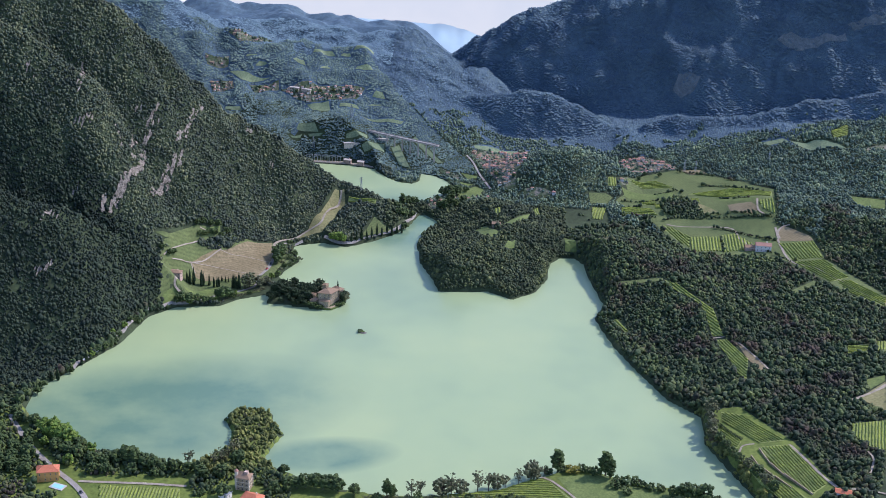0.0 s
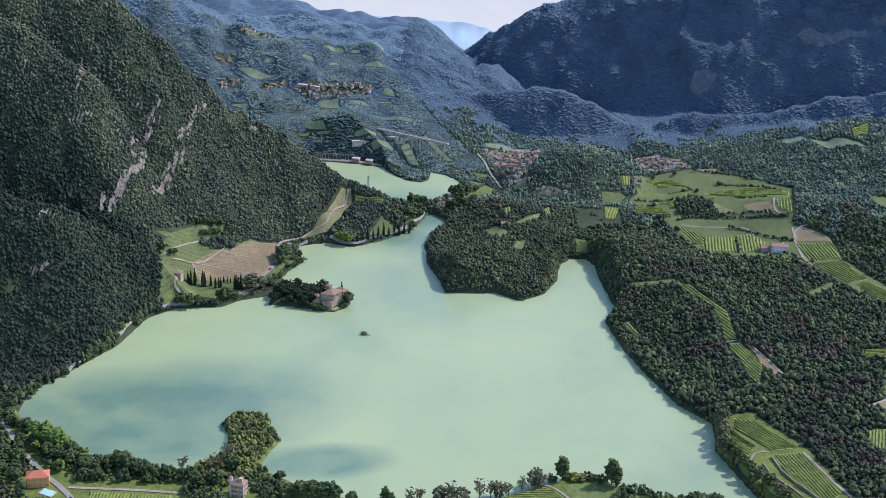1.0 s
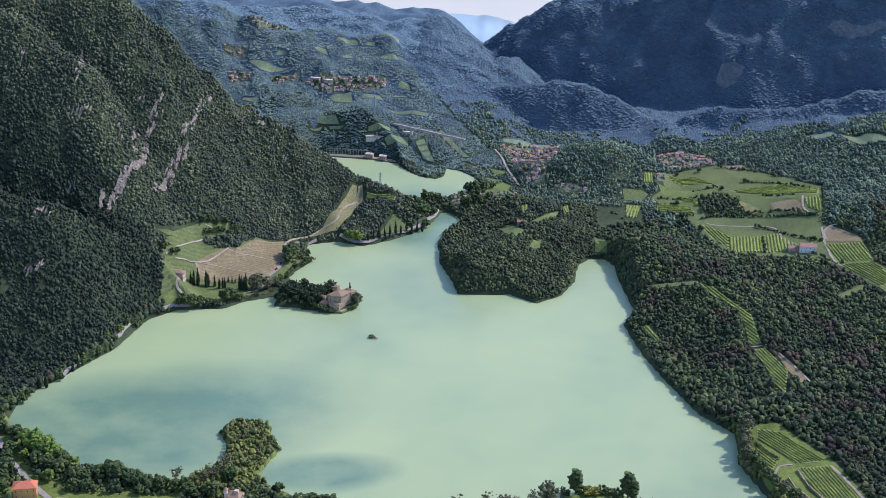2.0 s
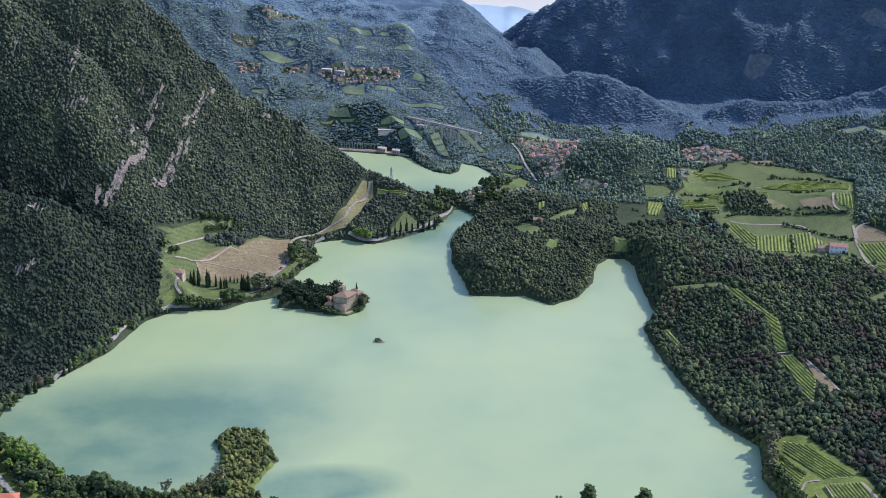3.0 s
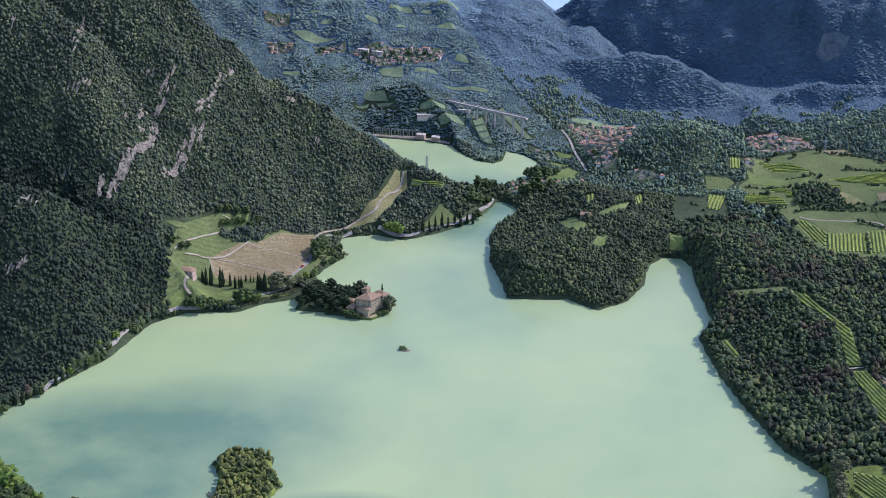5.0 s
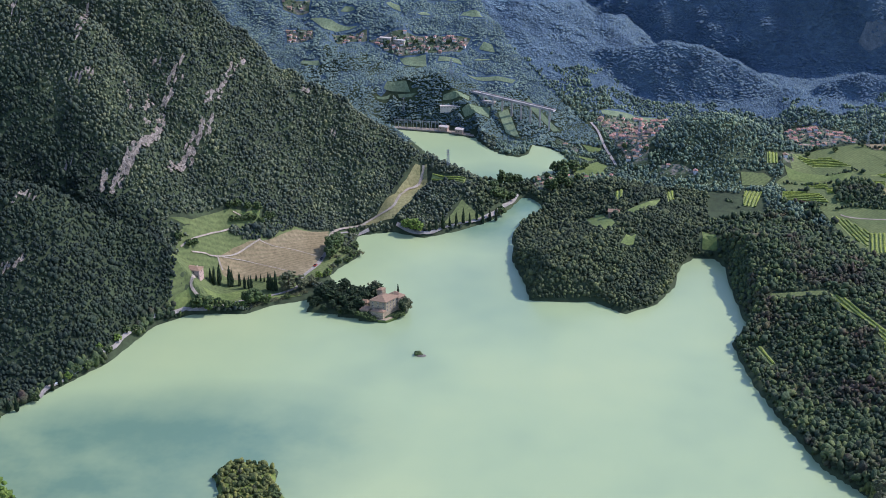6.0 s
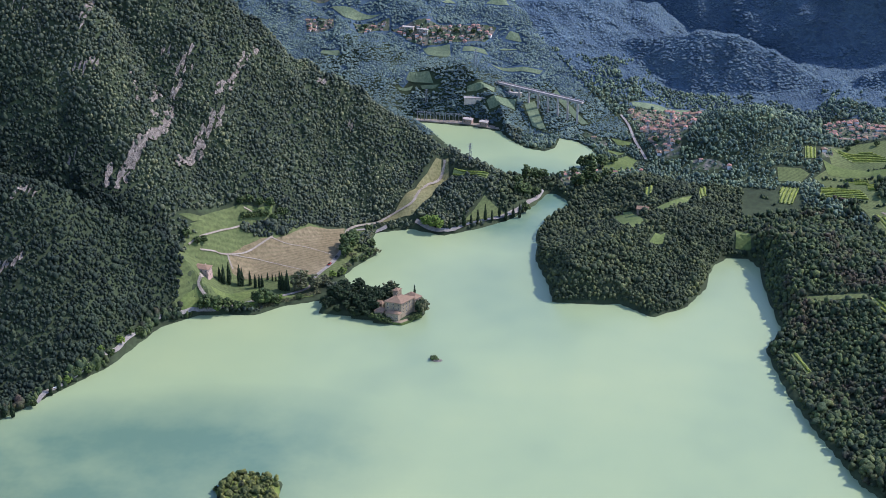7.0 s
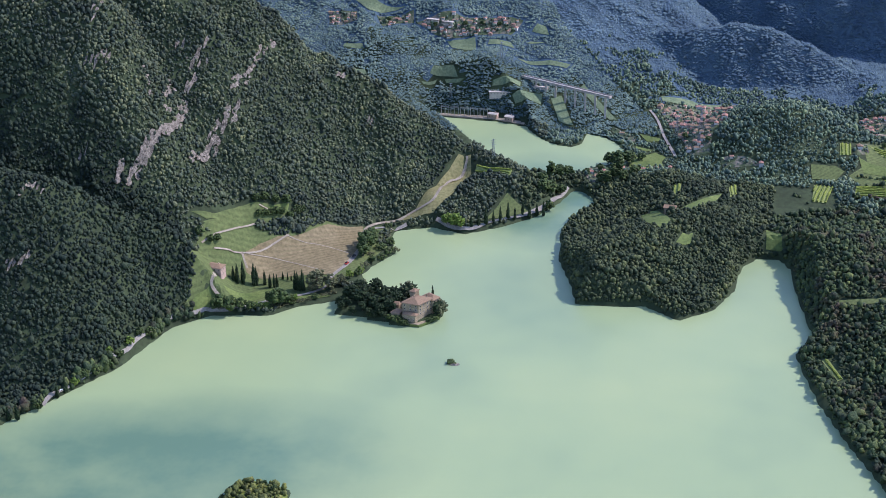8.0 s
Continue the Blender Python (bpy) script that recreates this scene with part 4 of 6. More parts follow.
wood("forest", scatter((-285, 640, -38, 966), 1.25, 11, mountainside), 0.72, M_WOOD_LEFT, 21, fine=1, label="dense scrub oak forest on the steep mountainside", rise=0.8)
wood("forest", scatter((-38, 765, 80, 905), 1.25, 14, is_wood), 0.76, M_WOOD_HILL, 24, fine=1, label="dense dark forest on the rounded peninsula hill", rise=0.8)
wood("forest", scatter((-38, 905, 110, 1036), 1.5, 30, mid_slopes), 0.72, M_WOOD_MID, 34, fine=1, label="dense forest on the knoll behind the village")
wood("forest", scatter((80, 500, 290, 700), 1.75, 12, wood_in_view), 0.88, M_WOOD_RIGHT, 22, fine=2, label="dense mixed broadleaf forest on the low hills", rise=1.0)
wood("forest", scatter((80, 700, 340, 900), 1.6, 15, right_near), 0.92, M_WOOD_RIGHT, 25, fine=1, label="mixed broadleaf forest around the terraced fields", rise=1.0)
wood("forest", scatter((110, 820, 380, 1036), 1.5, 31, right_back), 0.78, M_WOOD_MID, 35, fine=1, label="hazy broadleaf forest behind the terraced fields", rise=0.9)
# Hazed leaf colours; crowns flattened to soften contrast as haze would.
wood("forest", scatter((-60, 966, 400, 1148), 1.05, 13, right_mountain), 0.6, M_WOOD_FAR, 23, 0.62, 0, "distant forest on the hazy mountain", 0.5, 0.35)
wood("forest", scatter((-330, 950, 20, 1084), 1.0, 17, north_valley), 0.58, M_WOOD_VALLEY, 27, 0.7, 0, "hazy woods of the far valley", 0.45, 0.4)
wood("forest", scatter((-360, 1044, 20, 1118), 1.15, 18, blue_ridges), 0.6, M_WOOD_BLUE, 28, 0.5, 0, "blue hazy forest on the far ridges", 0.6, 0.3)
wood("grove", scatter((-125, 555, -65, 640), 1.6, 19, lambda x, y, z: grove(x, y, z) & (edge_distance(x, y, SPIT) < 0)), 0.75, M_WOOD_WILLOW, 29, fine=2, label="olive willow grove on the narrow spit", rise=0.3)
wood("grove", scatter((-260, 500, 165, 645), 1.75, 20, lambda x, y, z: grove(x, y, z) & (edge_distance(x, y, SPIT) > 0)), 0.85, M_WOOD_RIGHT, 30, fine=1, label="thick grove of broadleaf trees on the near shore", rise=1.2)


def left_shore(x, y, z):
    return (edge_distance(x, y, LAKE) > 0.1) & (edge_distance(x, y, LAKE) < 3.2) & (lumps(x, y, 7, 31) > -0.35) & (x < -150)


wood("shore_trees", scatter((-212, 605, -148, 738), 1.7, 32, left_shore), 1.1, M_WOOD_RIGHT, 36, fine=2, label="row of broadleaf trees along the lakeside road")


def right_bank(x, y, z):
    d = edge_distance(x, y, LAKE)
    return (d > 0.1) & (d < 3.0) & (x > 130) & (lumps(x, y, 6, 61) > -0.5)


wood("shore_trees", scatter((130, 540, 172, 642), 1.25, 62, right_bank), 0.8, M_WOOD_WILLOW, 63, fine=2, label="olive willow bushes on the bank below the vineyards")
HEDGE_LINES = [
    [(174.6, 870), (186.6, 859.5), (195.8, 851), (209.2, 843)],
    [(151.8, 890), (175.9, 883.5), (189.3, 877.5), (212.7, 871.5)],
    [(163.1, 904), (173.2, 890), (186.7, 884)],
    [(186.4, 914), (203.9, 901)],
    [(145.2, 911), (158.4, 919), (167.8, 899.5)],
    [(148.5, 900.5), (160.8, 894.5), (169.2, 887.5)],
    [(143.1, 886), (154.8, 891)],
    [(176.5, 939), (199, 934.5), (216.4, 925)],
    [(144.1, 927.5), (158.3, 933.5), (164, 926.5)],
    [(186.4, 887), (203.2, 874.5), (212.8, 872.5)],
    [(120.3, 919.5), (135, 914.5), (144.8, 917)],
    [(163.7, 961.5), (186.4, 954), (200.5, 944)],
    [(177.1, 854), (174.8, 830.5)],
    [(118, 895.5), (139.9, 890.5)],
    [(197.9, 833), (212.9, 812)],
    [(223.9, 920.5), (213.6, 863.5)],
]

line_spots = []
for line in HEDGE_LINES:
    for (ax, ay), (bx, by) in zip(line, line[1:]):
        for s in np.arange(0, 1, 1.1 / math.dist((ax, ay), (bx, by))):
            x, y = ax + (bx - ax) * s + rng.uniform(-0.5, 0.5), ay + (by - ay) * s + rng.uniform(-0.5, 0.5)
            if rng.random() < 0.8:
                line_spots.append((x, y, float(land(x, y))))
wood("hedge", np.array(line_spots), 0.85, M_WOOD_RIGHT, 37, label="dark hedges along the terrace edges")
M_YARD = mottled("yards_and_gardens", (0.06, 0.085, 0.04), (0.2, 0.175, 0.14), 4, 5, spread=(0.45, 0.65))
for loop in VILLAGES.values():
    tagged(patch("field", loop, M_YARD, 0.15), "gravel yards and gardens between the village houses", "field", kind="structure")


def village_trees(x, y, z):
    return in_any(x, y, list(VILLAGES.values()))


wood("village_trees", scatter((-185, 890, 315, 1085), 2.6, 33, village_trees), 0.7, M_WOOD_MID, 38, label="small trees between the village houses")
wood("hedgerow", scatter((110, 760, 260, 950), 1.4, 16, hedges), 1.0, M_WOOD_RIGHT, 26, fine=1, label="lines of hedge trees between the terraces")


# ---- trees ----
M_BARK = mottled("bark", (0.07, 0.055, 0.04), (0.14, 0.11, 0.085), 0.5)
M_LEAF = foliage("broad_leaves", [(0.033, 0.058, 0.02), (0.053, 0.084, 0.028), (0.08, 0.11, 0.036)], 5)
M_LEAF_FRESH = foliage("fresh_leaves", [(0.08, 0.14, 0.025), (0.11, 0.17, 0.03), (0.14, 0.19, 0.04)], 5)
M_LEAF_GREY = foliage("thin_willow_leaves", [(0.07, 0.085, 0.045), (0.1, 0.11, 0.06), (0.13, 0.135, 0.075)], 5)
M_LEAF_GOLD = foliage("yellow_leaves", [(0.12, 0.12, 0.02), (0.2, 0.18, 0.03), (0.1, 0.13, 0.03)], 3)
M_CYPRESS = foliage("cypress_needles", [(0.012, 0.025, 0.012), (0.02, 0.038, 0.016), (0.03, 0.048, 0.02)], 3)


def tube(verts, faces, path, radii, sides=6):
    """Adds a tapered limb along a path."""
    start = len(verts)
    for k, (p, r) in enumerate(zip(path, radii)):
        d = (Vector(path[min(k + 1, len(path) - 1)]) - Vector(path[max(k - 1, 0)])).normalized()
        side = d.orthogonal().normalized()
        up = d.cross(side)
        for j in range(sides):
            a = 2 * math.pi * j / sides
            verts.append(tuple(Vector(p) + side * (r * math.cos(a)) + up * (r * math.sin(a))))
    for k in range(len(path) - 1):
        for j in range(sides):
            a, b = start + k * sides + j, start + k * sides + (j + 1) % sides
            faces.append((a, b, b + sides, a + sides))
    faces.append(tuple(start + (len(path) - 1) * sides + j for j in range(sides)))


def clumps(name, centres, sizes, material, parent, seed, flat=0.8):
    """A crown of many leafy clumps."""
    rng = np.random.default_rng(seed)
    shapes, f = crown_shapes(rng, 8, flat, 0.34, 1)
    bank = np.array(shapes)
    v = bank[rng.integers(0, 8, len(centres))] * np.asarray(sizes)[:, None, None] + np.asarray(centres)[:, None, :]
    tris = f[None] + (np.arange(len(centres)) * v.shape[1])[:, None, None]
    ob = arrays_object(name, v.reshape(-1, 3), tris.reshape(-1, 3), material, False)
    ob.parent = parent
    return ob


def broadleaf(label, height, spread, leaf, seed, bare=0.25, count=90, clump=0.15, name="tree", category="tree"):
    """A tree about height tall: tapered trunk with limbs, and a crown of clumps with gaps."""
    rng = np.random.default_rng(seed)
    tree = tagged(new(name), label, category, "lakeside trees")
    verts, faces = [], []
    tube(verts, faces, [(0, 0, -0.5), (0.1, 0, height * 0.3), (-0.1, 0.1, height * 0.55), (0.1, 0, height * 0.85)], [height * 0.03, height * 0.024, height * 0.016, height * 0.004])
    for k in range(7):
        a, h = k * 2.4 + rng.uniform(0, 0.6), height * rng.uniform(0.25, 0.6)
        r = spread * rng.uniform(0.55, 0.9)
        tube(verts, faces, [(0, 0, h), (0.5 * r * math.cos(a), 0.5 * r * math.sin(a), h + 0.12 * height), (r * math.cos(a), r * math.sin(a), h + 0.22 * height)], [height * 0.014, height * 0.009, height * 0.003], 5)
    mesh_object("trunk", verts, faces, M_BARK, tree)
    d = rng.normal(size=(count, 3))
    d /= np.linalg.norm(d, axis=1)[:, None]
    d *= rng.uniform(0.35, 1.0, count)[:, None] ** 0.5
    lobes = 1 + 0.25 * np.sin(3 * np.arctan2(d[:, 1], d[:, 0]) + seed)
    half = height * (1 - bare) / 2
    c = np.stack([d[:, 0] * spread * lobes, d[:, 1] * spread * lobes, height * bare + half + d[:, 2] * half * 0.9], -1)
    clumps("crown", c, rng.uniform(0.6, 1.3, count) * clump * height * 0.75, leaf, tree, seed)
    return tree


def cypress(height, width, seed):
    """A narrow dark spindle of upright tufts."""
    rng = np.random.default_rng(seed)
    tree = tagged(new("cypress"), "tall narrow dark green cypress tree", "cypress", "cypresses by the lake")
    verts, faces = [], []
    tube(verts, faces, [(0, 0, -0.5), (0, 0, height * 0.5), (0, 0, height * 0.9)], [0.22, 0.14, 0.03])
    mesh_object("trunk", verts, faces, M_BARK, tree)
    n = 110
    h = rng.uniform(0.03, 1.0, n) ** 1.15
    girth = np.minimum(1.0, 0.35 + 4 * h) * np.minimum(1.0, 1.35 * (1 - h) + 0.06)
    r, a = width * girth * rng.uniform(0.25, 0.7, n), rng.uniform(0, 6.283, n)
    clumps("crown", np.stack([r * np.cos(a), r * np.sin(a), h * height * 0.95], -1), 0.46 * width * rng.uniform(0.75, 1.2, n) * (0.3 + 0.7 * girth), M_CYPRESS, tree, seed, 2.2)
    return tree


def fir(height, width, seed):
    rng = np.random.default_rng(seed)
    tree = tagged(new("conifer"), "dark pointed conifer among the garden trees", "conifer", "conifers by the lake")
    verts, faces = [], []
    tube(verts, faces, [(0, 0, -0.5), (0, 0, height * 0.5), (0, 0, height * 0.95)], [0.25, 0.15, 0.03])
    mesh_object("trunk", verts, faces, M_BARK, tree)
    n = 80
    h = rng.uniform(0.1, 0.98, n)
    r, a = width * (1 - h) * rng.uniform(0.5, 1.0, n), rng.uniform(0, 6.283, n)
    clumps("crown", np.stack([r * np.cos(a), r * np.sin(a), h * height], -1), 0.35 * width * (1.2 - h), M_CYPRESS, tree, seed, 0.6)
    return tree


def thin_tree(height, seed):
    """A half-bare tree with upright twigs and thin foliage."""
    rng = np.random.default_rng(seed)
    tree = tagged(new("tree"), "half-bare tree with thin grey-green foliage by the shore", "tree", "lakeside trees")
    verts, faces = [], []
    tube(verts, faces, [(0, 0, -0.5), (0, 0, 0.4 * height), (0.2, 0.1, height)], [0.2, 0.12, 0.02])
    tips = []
    for k in range(16):
        a, h, r = k * 2.4, height * rng.uniform(0.15, 0.6), height * rng.uniform(0.1, 0.25)
        tip = (r * math.cos(a), r * math.sin(a), h + height * rng.uniform(0.2, 0.38))
        tube(verts, faces, [(0, 0, h), (0.7 * tip[0], 0.7 * tip[1], 0.5 * (h + tip[2])), tip], [0.09, 0.06, 0.02], 4)
        tips.append(tip)
    mesh_object("trunk", verts, faces, M_BARK, tree)
    c = np.repeat(np.array(tips), 4, 0) + rng.normal(0, 0.06 * height, (64, 3))
    clumps("crown", c, rng.uniform(0.025, 0.06, 64) * height, M_LEAF_GREY, tree, seed)
    return tree


def stand(ob, x, y, size=1.0, turn=0.0, z=None):
    ob.matrix_basis = pose(x, y, float(land(x, y)) if z is None else z, 0, 0, turn) @ Matrix.Scale(size, 4)


def plant(kinds, spots, seed, grow=1.0):
    """Sets out trees (x, y, size) as copies of the given kinds, turned at random."""
    rng = random.Random(seed)
    for x, y, size in spots:
        ob = rng.choice(kinds)
        z = max(float(land(x, y)), 0.1) - 0.05
        turn, s = rng.uniform(0, 360), grow * size * rng.uniform(0.92, 1.08)
        if ob.get("used"):
            ob = copy_thing(ob, pose(x, y, z, 0, 0, turn) @ Matrix.Scale(s / ob.scale.x, 4))
        else:
            ob["used"] = 1
            stand(ob, x, y, s, turn, z)


# sizes are for trees one unit of scale tall in metres
OAKS = [broadleaf("rounded green broadleaf tree on the lake shore", 8, 3.2, M_LEAF, s, 0.12) for s in (31, 32, 33)]
FRESH = [broadleaf("bright green broadleaf tree on the lake shore", 8, 3.0, M_LEAF_FRESH, s, 0.15) for s in (34, 35)]
POPLARS = [broadleaf("tall oval poplar standing by the lake", 12, 2.4, M_LEAF, s, 0.12, 100, 0.1) for s in (36, 37)]
WILLOWS = [broadleaf("grey-green willow with loose foliage by the water", 8, 3.2, M_LEAF_GREY, s, 0.1, 90, 0.12) for s in (38, 39)]
EVERGREEN = [broadleaf("dark evergreen oak in the castle garden", 8, 3.0, M_CYPRESS, s, 0.08) for s in (50, 51, 52)]
GOLD = [broadleaf("bush with yellow-green spring leaves on the meadow", 4, 3.0, M_LEAF_GOLD, 40, 0.05, 60, 0.22, "bush", "bush")]
BUSHES = [broadleaf("low dark green bush by the water", 3, 2.0, M_LEAF, s, 0.02, 45, 0.26, "bush", "bush") for s in (41, 42)]
REEDS = [broadleaf("low pale reeds and shrubs on the shore", 1.6, 2.4, M_LEAF_GREY, s, 0.0, 50, 0.3, "reed_clump", "reeds") for s in (43, 44)]
CYPRESSES = [cypress(11.5, 1.3, s) for s in (45, 46)]
FIRS = [fir(10, 2.2, 47)]
THIN = [thin_tree(8, s) for s in (48, 49)]

# castle side: avenue, garden, shore
plant(CYPRESSES, [(-147.8, 762, 0.62), (-146.2, 762.5, 0.88), (-144.3, 764.5, 1.02), (-140.2, 766.5, 1.05), (-139.2, 767, 0.8), (-136.1, 768.5, 0.68), (-133.1, 766.5, 0.66), (-131.2, 766.5, 0.7), (-130.3, 767.5, 0.6),
                  (-129.5, 773.5, 0.36), (-127.3, 773.5, 0.32), (-121.7, 766.5, 0.82), (-120.6, 766, 0.78), (-119.4, 765.5, 0.62), (-118.2, 766, 0.88), (-125.5, 773, 0.34)], 1)
plant(OAKS, [(-141, 797, 0.5), (-139, 799, 0.55), (-143, 795, 0.5), (-145, 793, 0.45), (-137, 801, 0.55), (-134, 803, 0.5), (-140, 802, 0.6), (-136, 806, 0.6), (-144, 799, 0.55), (-132, 807, 0.55), (-130, 809, 0.5), (-147, 796, 0.5)], 34)
plant(WILLOWS, [(-112.5, 768, 1.25), (-106.5, 769, 0.9), (-103, 773, 0.7), (-114, 766, 0.6)], 2)
plant(OAKS, [(-124.5, 752, 1.15), (-127.5, 752, 0.8), (-121, 754, 0.55), (-147, 742.5, 1.0), (-143, 743, 0.85), (-139, 744.8, 0.6), (-135, 745.3, 0.55), (-150, 742.2, 0.6), (-131, 746, 0.45),
             (-99.4, 806, 1.35), (-99, 812, 1.0), (-100, 800, 0.8), (-162, 764, 0.6), (-158, 766, 0.55), (-156, 769, 0.5)], 3)
plant(FRESH, [(-143.5, 742.8, 0.4), (-133, 747.5, 0.4), (-129, 748, 0.42), (-119, 757, 0.4), (-101, 779, 0.5), (-98, 786, 0.5)], 4)
plant(REEDS + BUSHES, [(-128 + 2.1 * k, 747.5 + 1.55 * k + (k % 2), 0.75) for k in range(12)], 5)
plant(REEDS + BUSHES, [(-98.5, 788, 0.9), (-97.5, 793, 0.9), (-95.5, 798, 1.0), (-92, 803, 0.9), (-90, 808, 1.0), (-88.5, 811, 1.1), (-91, 815, 1.0), (-93.5, 820, 1.1), (-95, 826, 1.0), (-96, 831, 0.9),
                       (-91, 837.5, 0.6), (-86, 838.5, 0.7), (-80, 840, 0.6), (-98, 783, 0.8), (-97, 802, 0.9), (-94, 809, 1.0), (-99, 818, 0.8)], 6)
plant(FRESH, [(-70, 840, 0.8), (-66, 839, 0.85), (-63, 838, 0.7)], 7)
plant(CYPRESSES, [(-58 + 3.1 * k, 839 + 2.3 * k + 0.8 * math.sin(3 * k), 0.6 + 0.12 * (k % 3)) for k in range(11)], 8)
plant(OAKS, [(-25, 868, 0.7), (-22, 884, 0.8), (-26, 880, 0.9), (-29, 876, 0.8), (-31, 884, 0.9)], 9)
plant(OAKS + POPLARS, [(-28, 897, 0.8), (-24, 899, 0.85), (-20, 901, 0.8), (2, 900, 0.8), (-3, 897, 0.75), (5, 904, 0.9), (9, 921, 0.9), (-1, 921, 0.85), (3, 920, 0.9), (14, 927, 0.6), (12, 904, 0.7), (7, 898, 0.8), (0, 894, 0.7)], 10)

# castle island garden
plant(EVERGREEN, [(-97, 762, 0.62), (-94, 760, 0.72), (-91, 758, 0.7), (-89, 763, 0.75), (-86, 756, 0.68), (-83, 754, 0.72), (-81, 760, 0.8), (-78, 755, 0.7), (-77, 763, 0.75), (-93, 767, 0.65), (-86, 768, 0.7), (-75, 760, 0.7), (-56.5, 754.5, 0.75), (-57, 757.5, 0.62), (-71, 764, 0.85), (-95.5, 754, 0.5), (-88, 751.5, 0.5), (-80, 749.5, 0.5), (-74.8, 757.5, 0.8), (-76, 751.5, 0.62), (-97, 751.8, 0.42), (-92, 749.8, 0.45), (-85, 748.8, 0.45), (-82, 748, 0.42), (-78, 747.4, 0.42), (-99.5, 757, 0.5)], 11, 1.15)
plant(WILLOWS, [(-71.5, 764, 1.0), (-55.8, 755, 0.82), (-56.4, 758.5, 0.7)], 53)
plant(CYPRESSES, [(-76.5, 755.5, 0.72), (-74.6, 755.5, 0.75), (-79, 757, 0.68), (-60.2, 762, 0.85), (-69.5, 765, 0.8)], 12)
plant(FIRS, [(-89, 759, 0.98), (-83, 759, 0.75)], 13)
plant(BUSHES, [(-72, 745.8, 0.95), (-70, 745, 0.85), (-68.2, 744.9, 0.7), (-74, 746.5, 0.9), (-59.5, 748.8, 0.55), (-58, 749.8, 0.8), (-57, 751, 0.9), (-76, 747, 0.6), (-56.2, 752, 0.65), (-84, 748.6, 0.6), (-92, 750.5, 0.6), (-98, 752.5, 0.6)], 14)

# left shore
plant(CYPRESSES, [(-185, 672, 0.65), (-186.5, 668, 0.6), (-194.5, 651, 0.7), (-168, 722, 0.45), (-166.8, 724, 0.5), (-197.5, 650, 0.6)], 15)
plant(OAKS, [(-178, 685, 0.6), (-181, 681, 0.55), (-175.5, 690, 0.6), (-173.2, 697, 0.5), (-170.5, 712, 0.45), (-168, 716, 0.55), (-190, 659, 0.5), (-200, 643, 0.6), (-201, 636, 0.6), (-205.5, 630, 0.7), (-206, 622, 0.75), (-204.5, 612, 0.8), (-202, 606, 0.8), (-193, 602, 0.9)], 16)
plant(FRESH, [(-172, 705, 0.5), (-183, 676, 0.5), (-176, 694, 0.5)], 17)

# spit and near shore
plant(WILLOWS + OAKS, [(-99, 623, 0.62), (-95, 625, 0.65), (-90, 624, 0.68), (-86, 622, 0.66), (-100, 617, 0.55), (-94, 618, 0.62), (-88, 617, 0.62), (-84, 615, 0.55), (-92, 611, 0.6), (-86, 609, 0.6), (-95, 606, 0.6), (-90, 602, 0.6), (-84, 602, 0.55),
                       (-94, 598, 0.65), (-88, 596, 0.62), (-83, 594, 0.55), (-92, 591, 0.65), (-86, 588, 0.65)], 18, 0.45)
plant(BUSHES, [(-77, 606, 0.8), (-79, 608, 0.8), (-82, 606, 0.7), (-101, 620, 0.7), (-103, 617, 0.5)], 19)
plant(FRESH + OAKS, [(-183, 592, 0.9), (-178, 589, 0.95), (-174, 587, 1.0), (-170, 585, 0.95), (-166, 582, 0.9), (-177, 581, 0.9), (-171, 578, 0.9), (-165, 575, 0.95), (-184, 585, 0.7), (-160, 578, 0.8), (-158, 571, 0.9), (-168, 569, 0.8)], 20)
plant(FRESH, [(-186, 596, 1.1), (-181, 592, 1.25), (-176, 590, 1.2), (-172, 586, 1.15)], 40)
plant(OAKS, [(-152, 569, 0.85), (-147, 572, 0.9), (-143, 574, 1.05), (-139, 572, 1.1), (-134, 570, 0.95), (-129, 568, 0.85), (-124, 566, 0.7), (-119, 567, 0.85), (-113, 566, 0.75), (-108, 566, 0.8), (-156, 563, 0.7), (-150, 563, 0.7), (-138, 564, 0.7), (-127, 562, 0.6)], 21)
plant(THIN, [(-113, 570, 1.25), (-96, 579, 1.0), (-99, 576, 1.05), (-94, 583, 1.2), (-102, 573, 0.9)], 22)
plant(OAKS + BUSHES, [(-105, 561, 0.9), (-101, 557, 0.95), (-97, 563, 1.0), (-96, 570, 0.85), (-91, 576, 0.9), (-88, 571, 0.9), (-99, 551, 0.9), (-94, 548, 0.9), (-104, 549, 0.85), (-79, 577, 0.75), (-77, 568, 0.85), (-79, 560, 0.9), (-73, 562, 0.8), (-72, 552, 0.85), (-69, 570, 0.6)], 23)
plant(OAKS, [(-66, 556, 0.75), (-62, 557, 0.75), (-58, 558, 0.85), (-54, 558, 0.95), (-50, 557, 0.85), (-46, 557, 0.9), (-43, 556, 0.8), (-35.5, 553.5, 0.6)], 24, 1.15)
plant(POPLARS, [(-21, 552.5, 0.65), (-18.5, 551, 0.55), (57.5, 581, 0.9), (79.5, 577, 1.0), (81.5, 575, 0.85)], 25, 1.15)
plant(THIN + WILLOWS, [(-10, 553.5, 0.7), (-6, 555, 0.75), (4, 556.5, 0.85), (8, 558, 0.9), (12, 559, 0.75), (20, 562, 0.9), (25, 563, 0.8), (29, 565, 0.7), (33, 567, 0.6), (39, 570, 0.7), (45, 575, 0.85), (46, 573, 0.6), (51, 577, 0.5)], 26, 1.45)
plant(BUSHES + REEDS, [(-30 + 4.6 * k, 549.5 + 0.02 * k * k + (k * 7 % 3) * 0.8, 0.8) for k in range(16)], 27, 1.3)
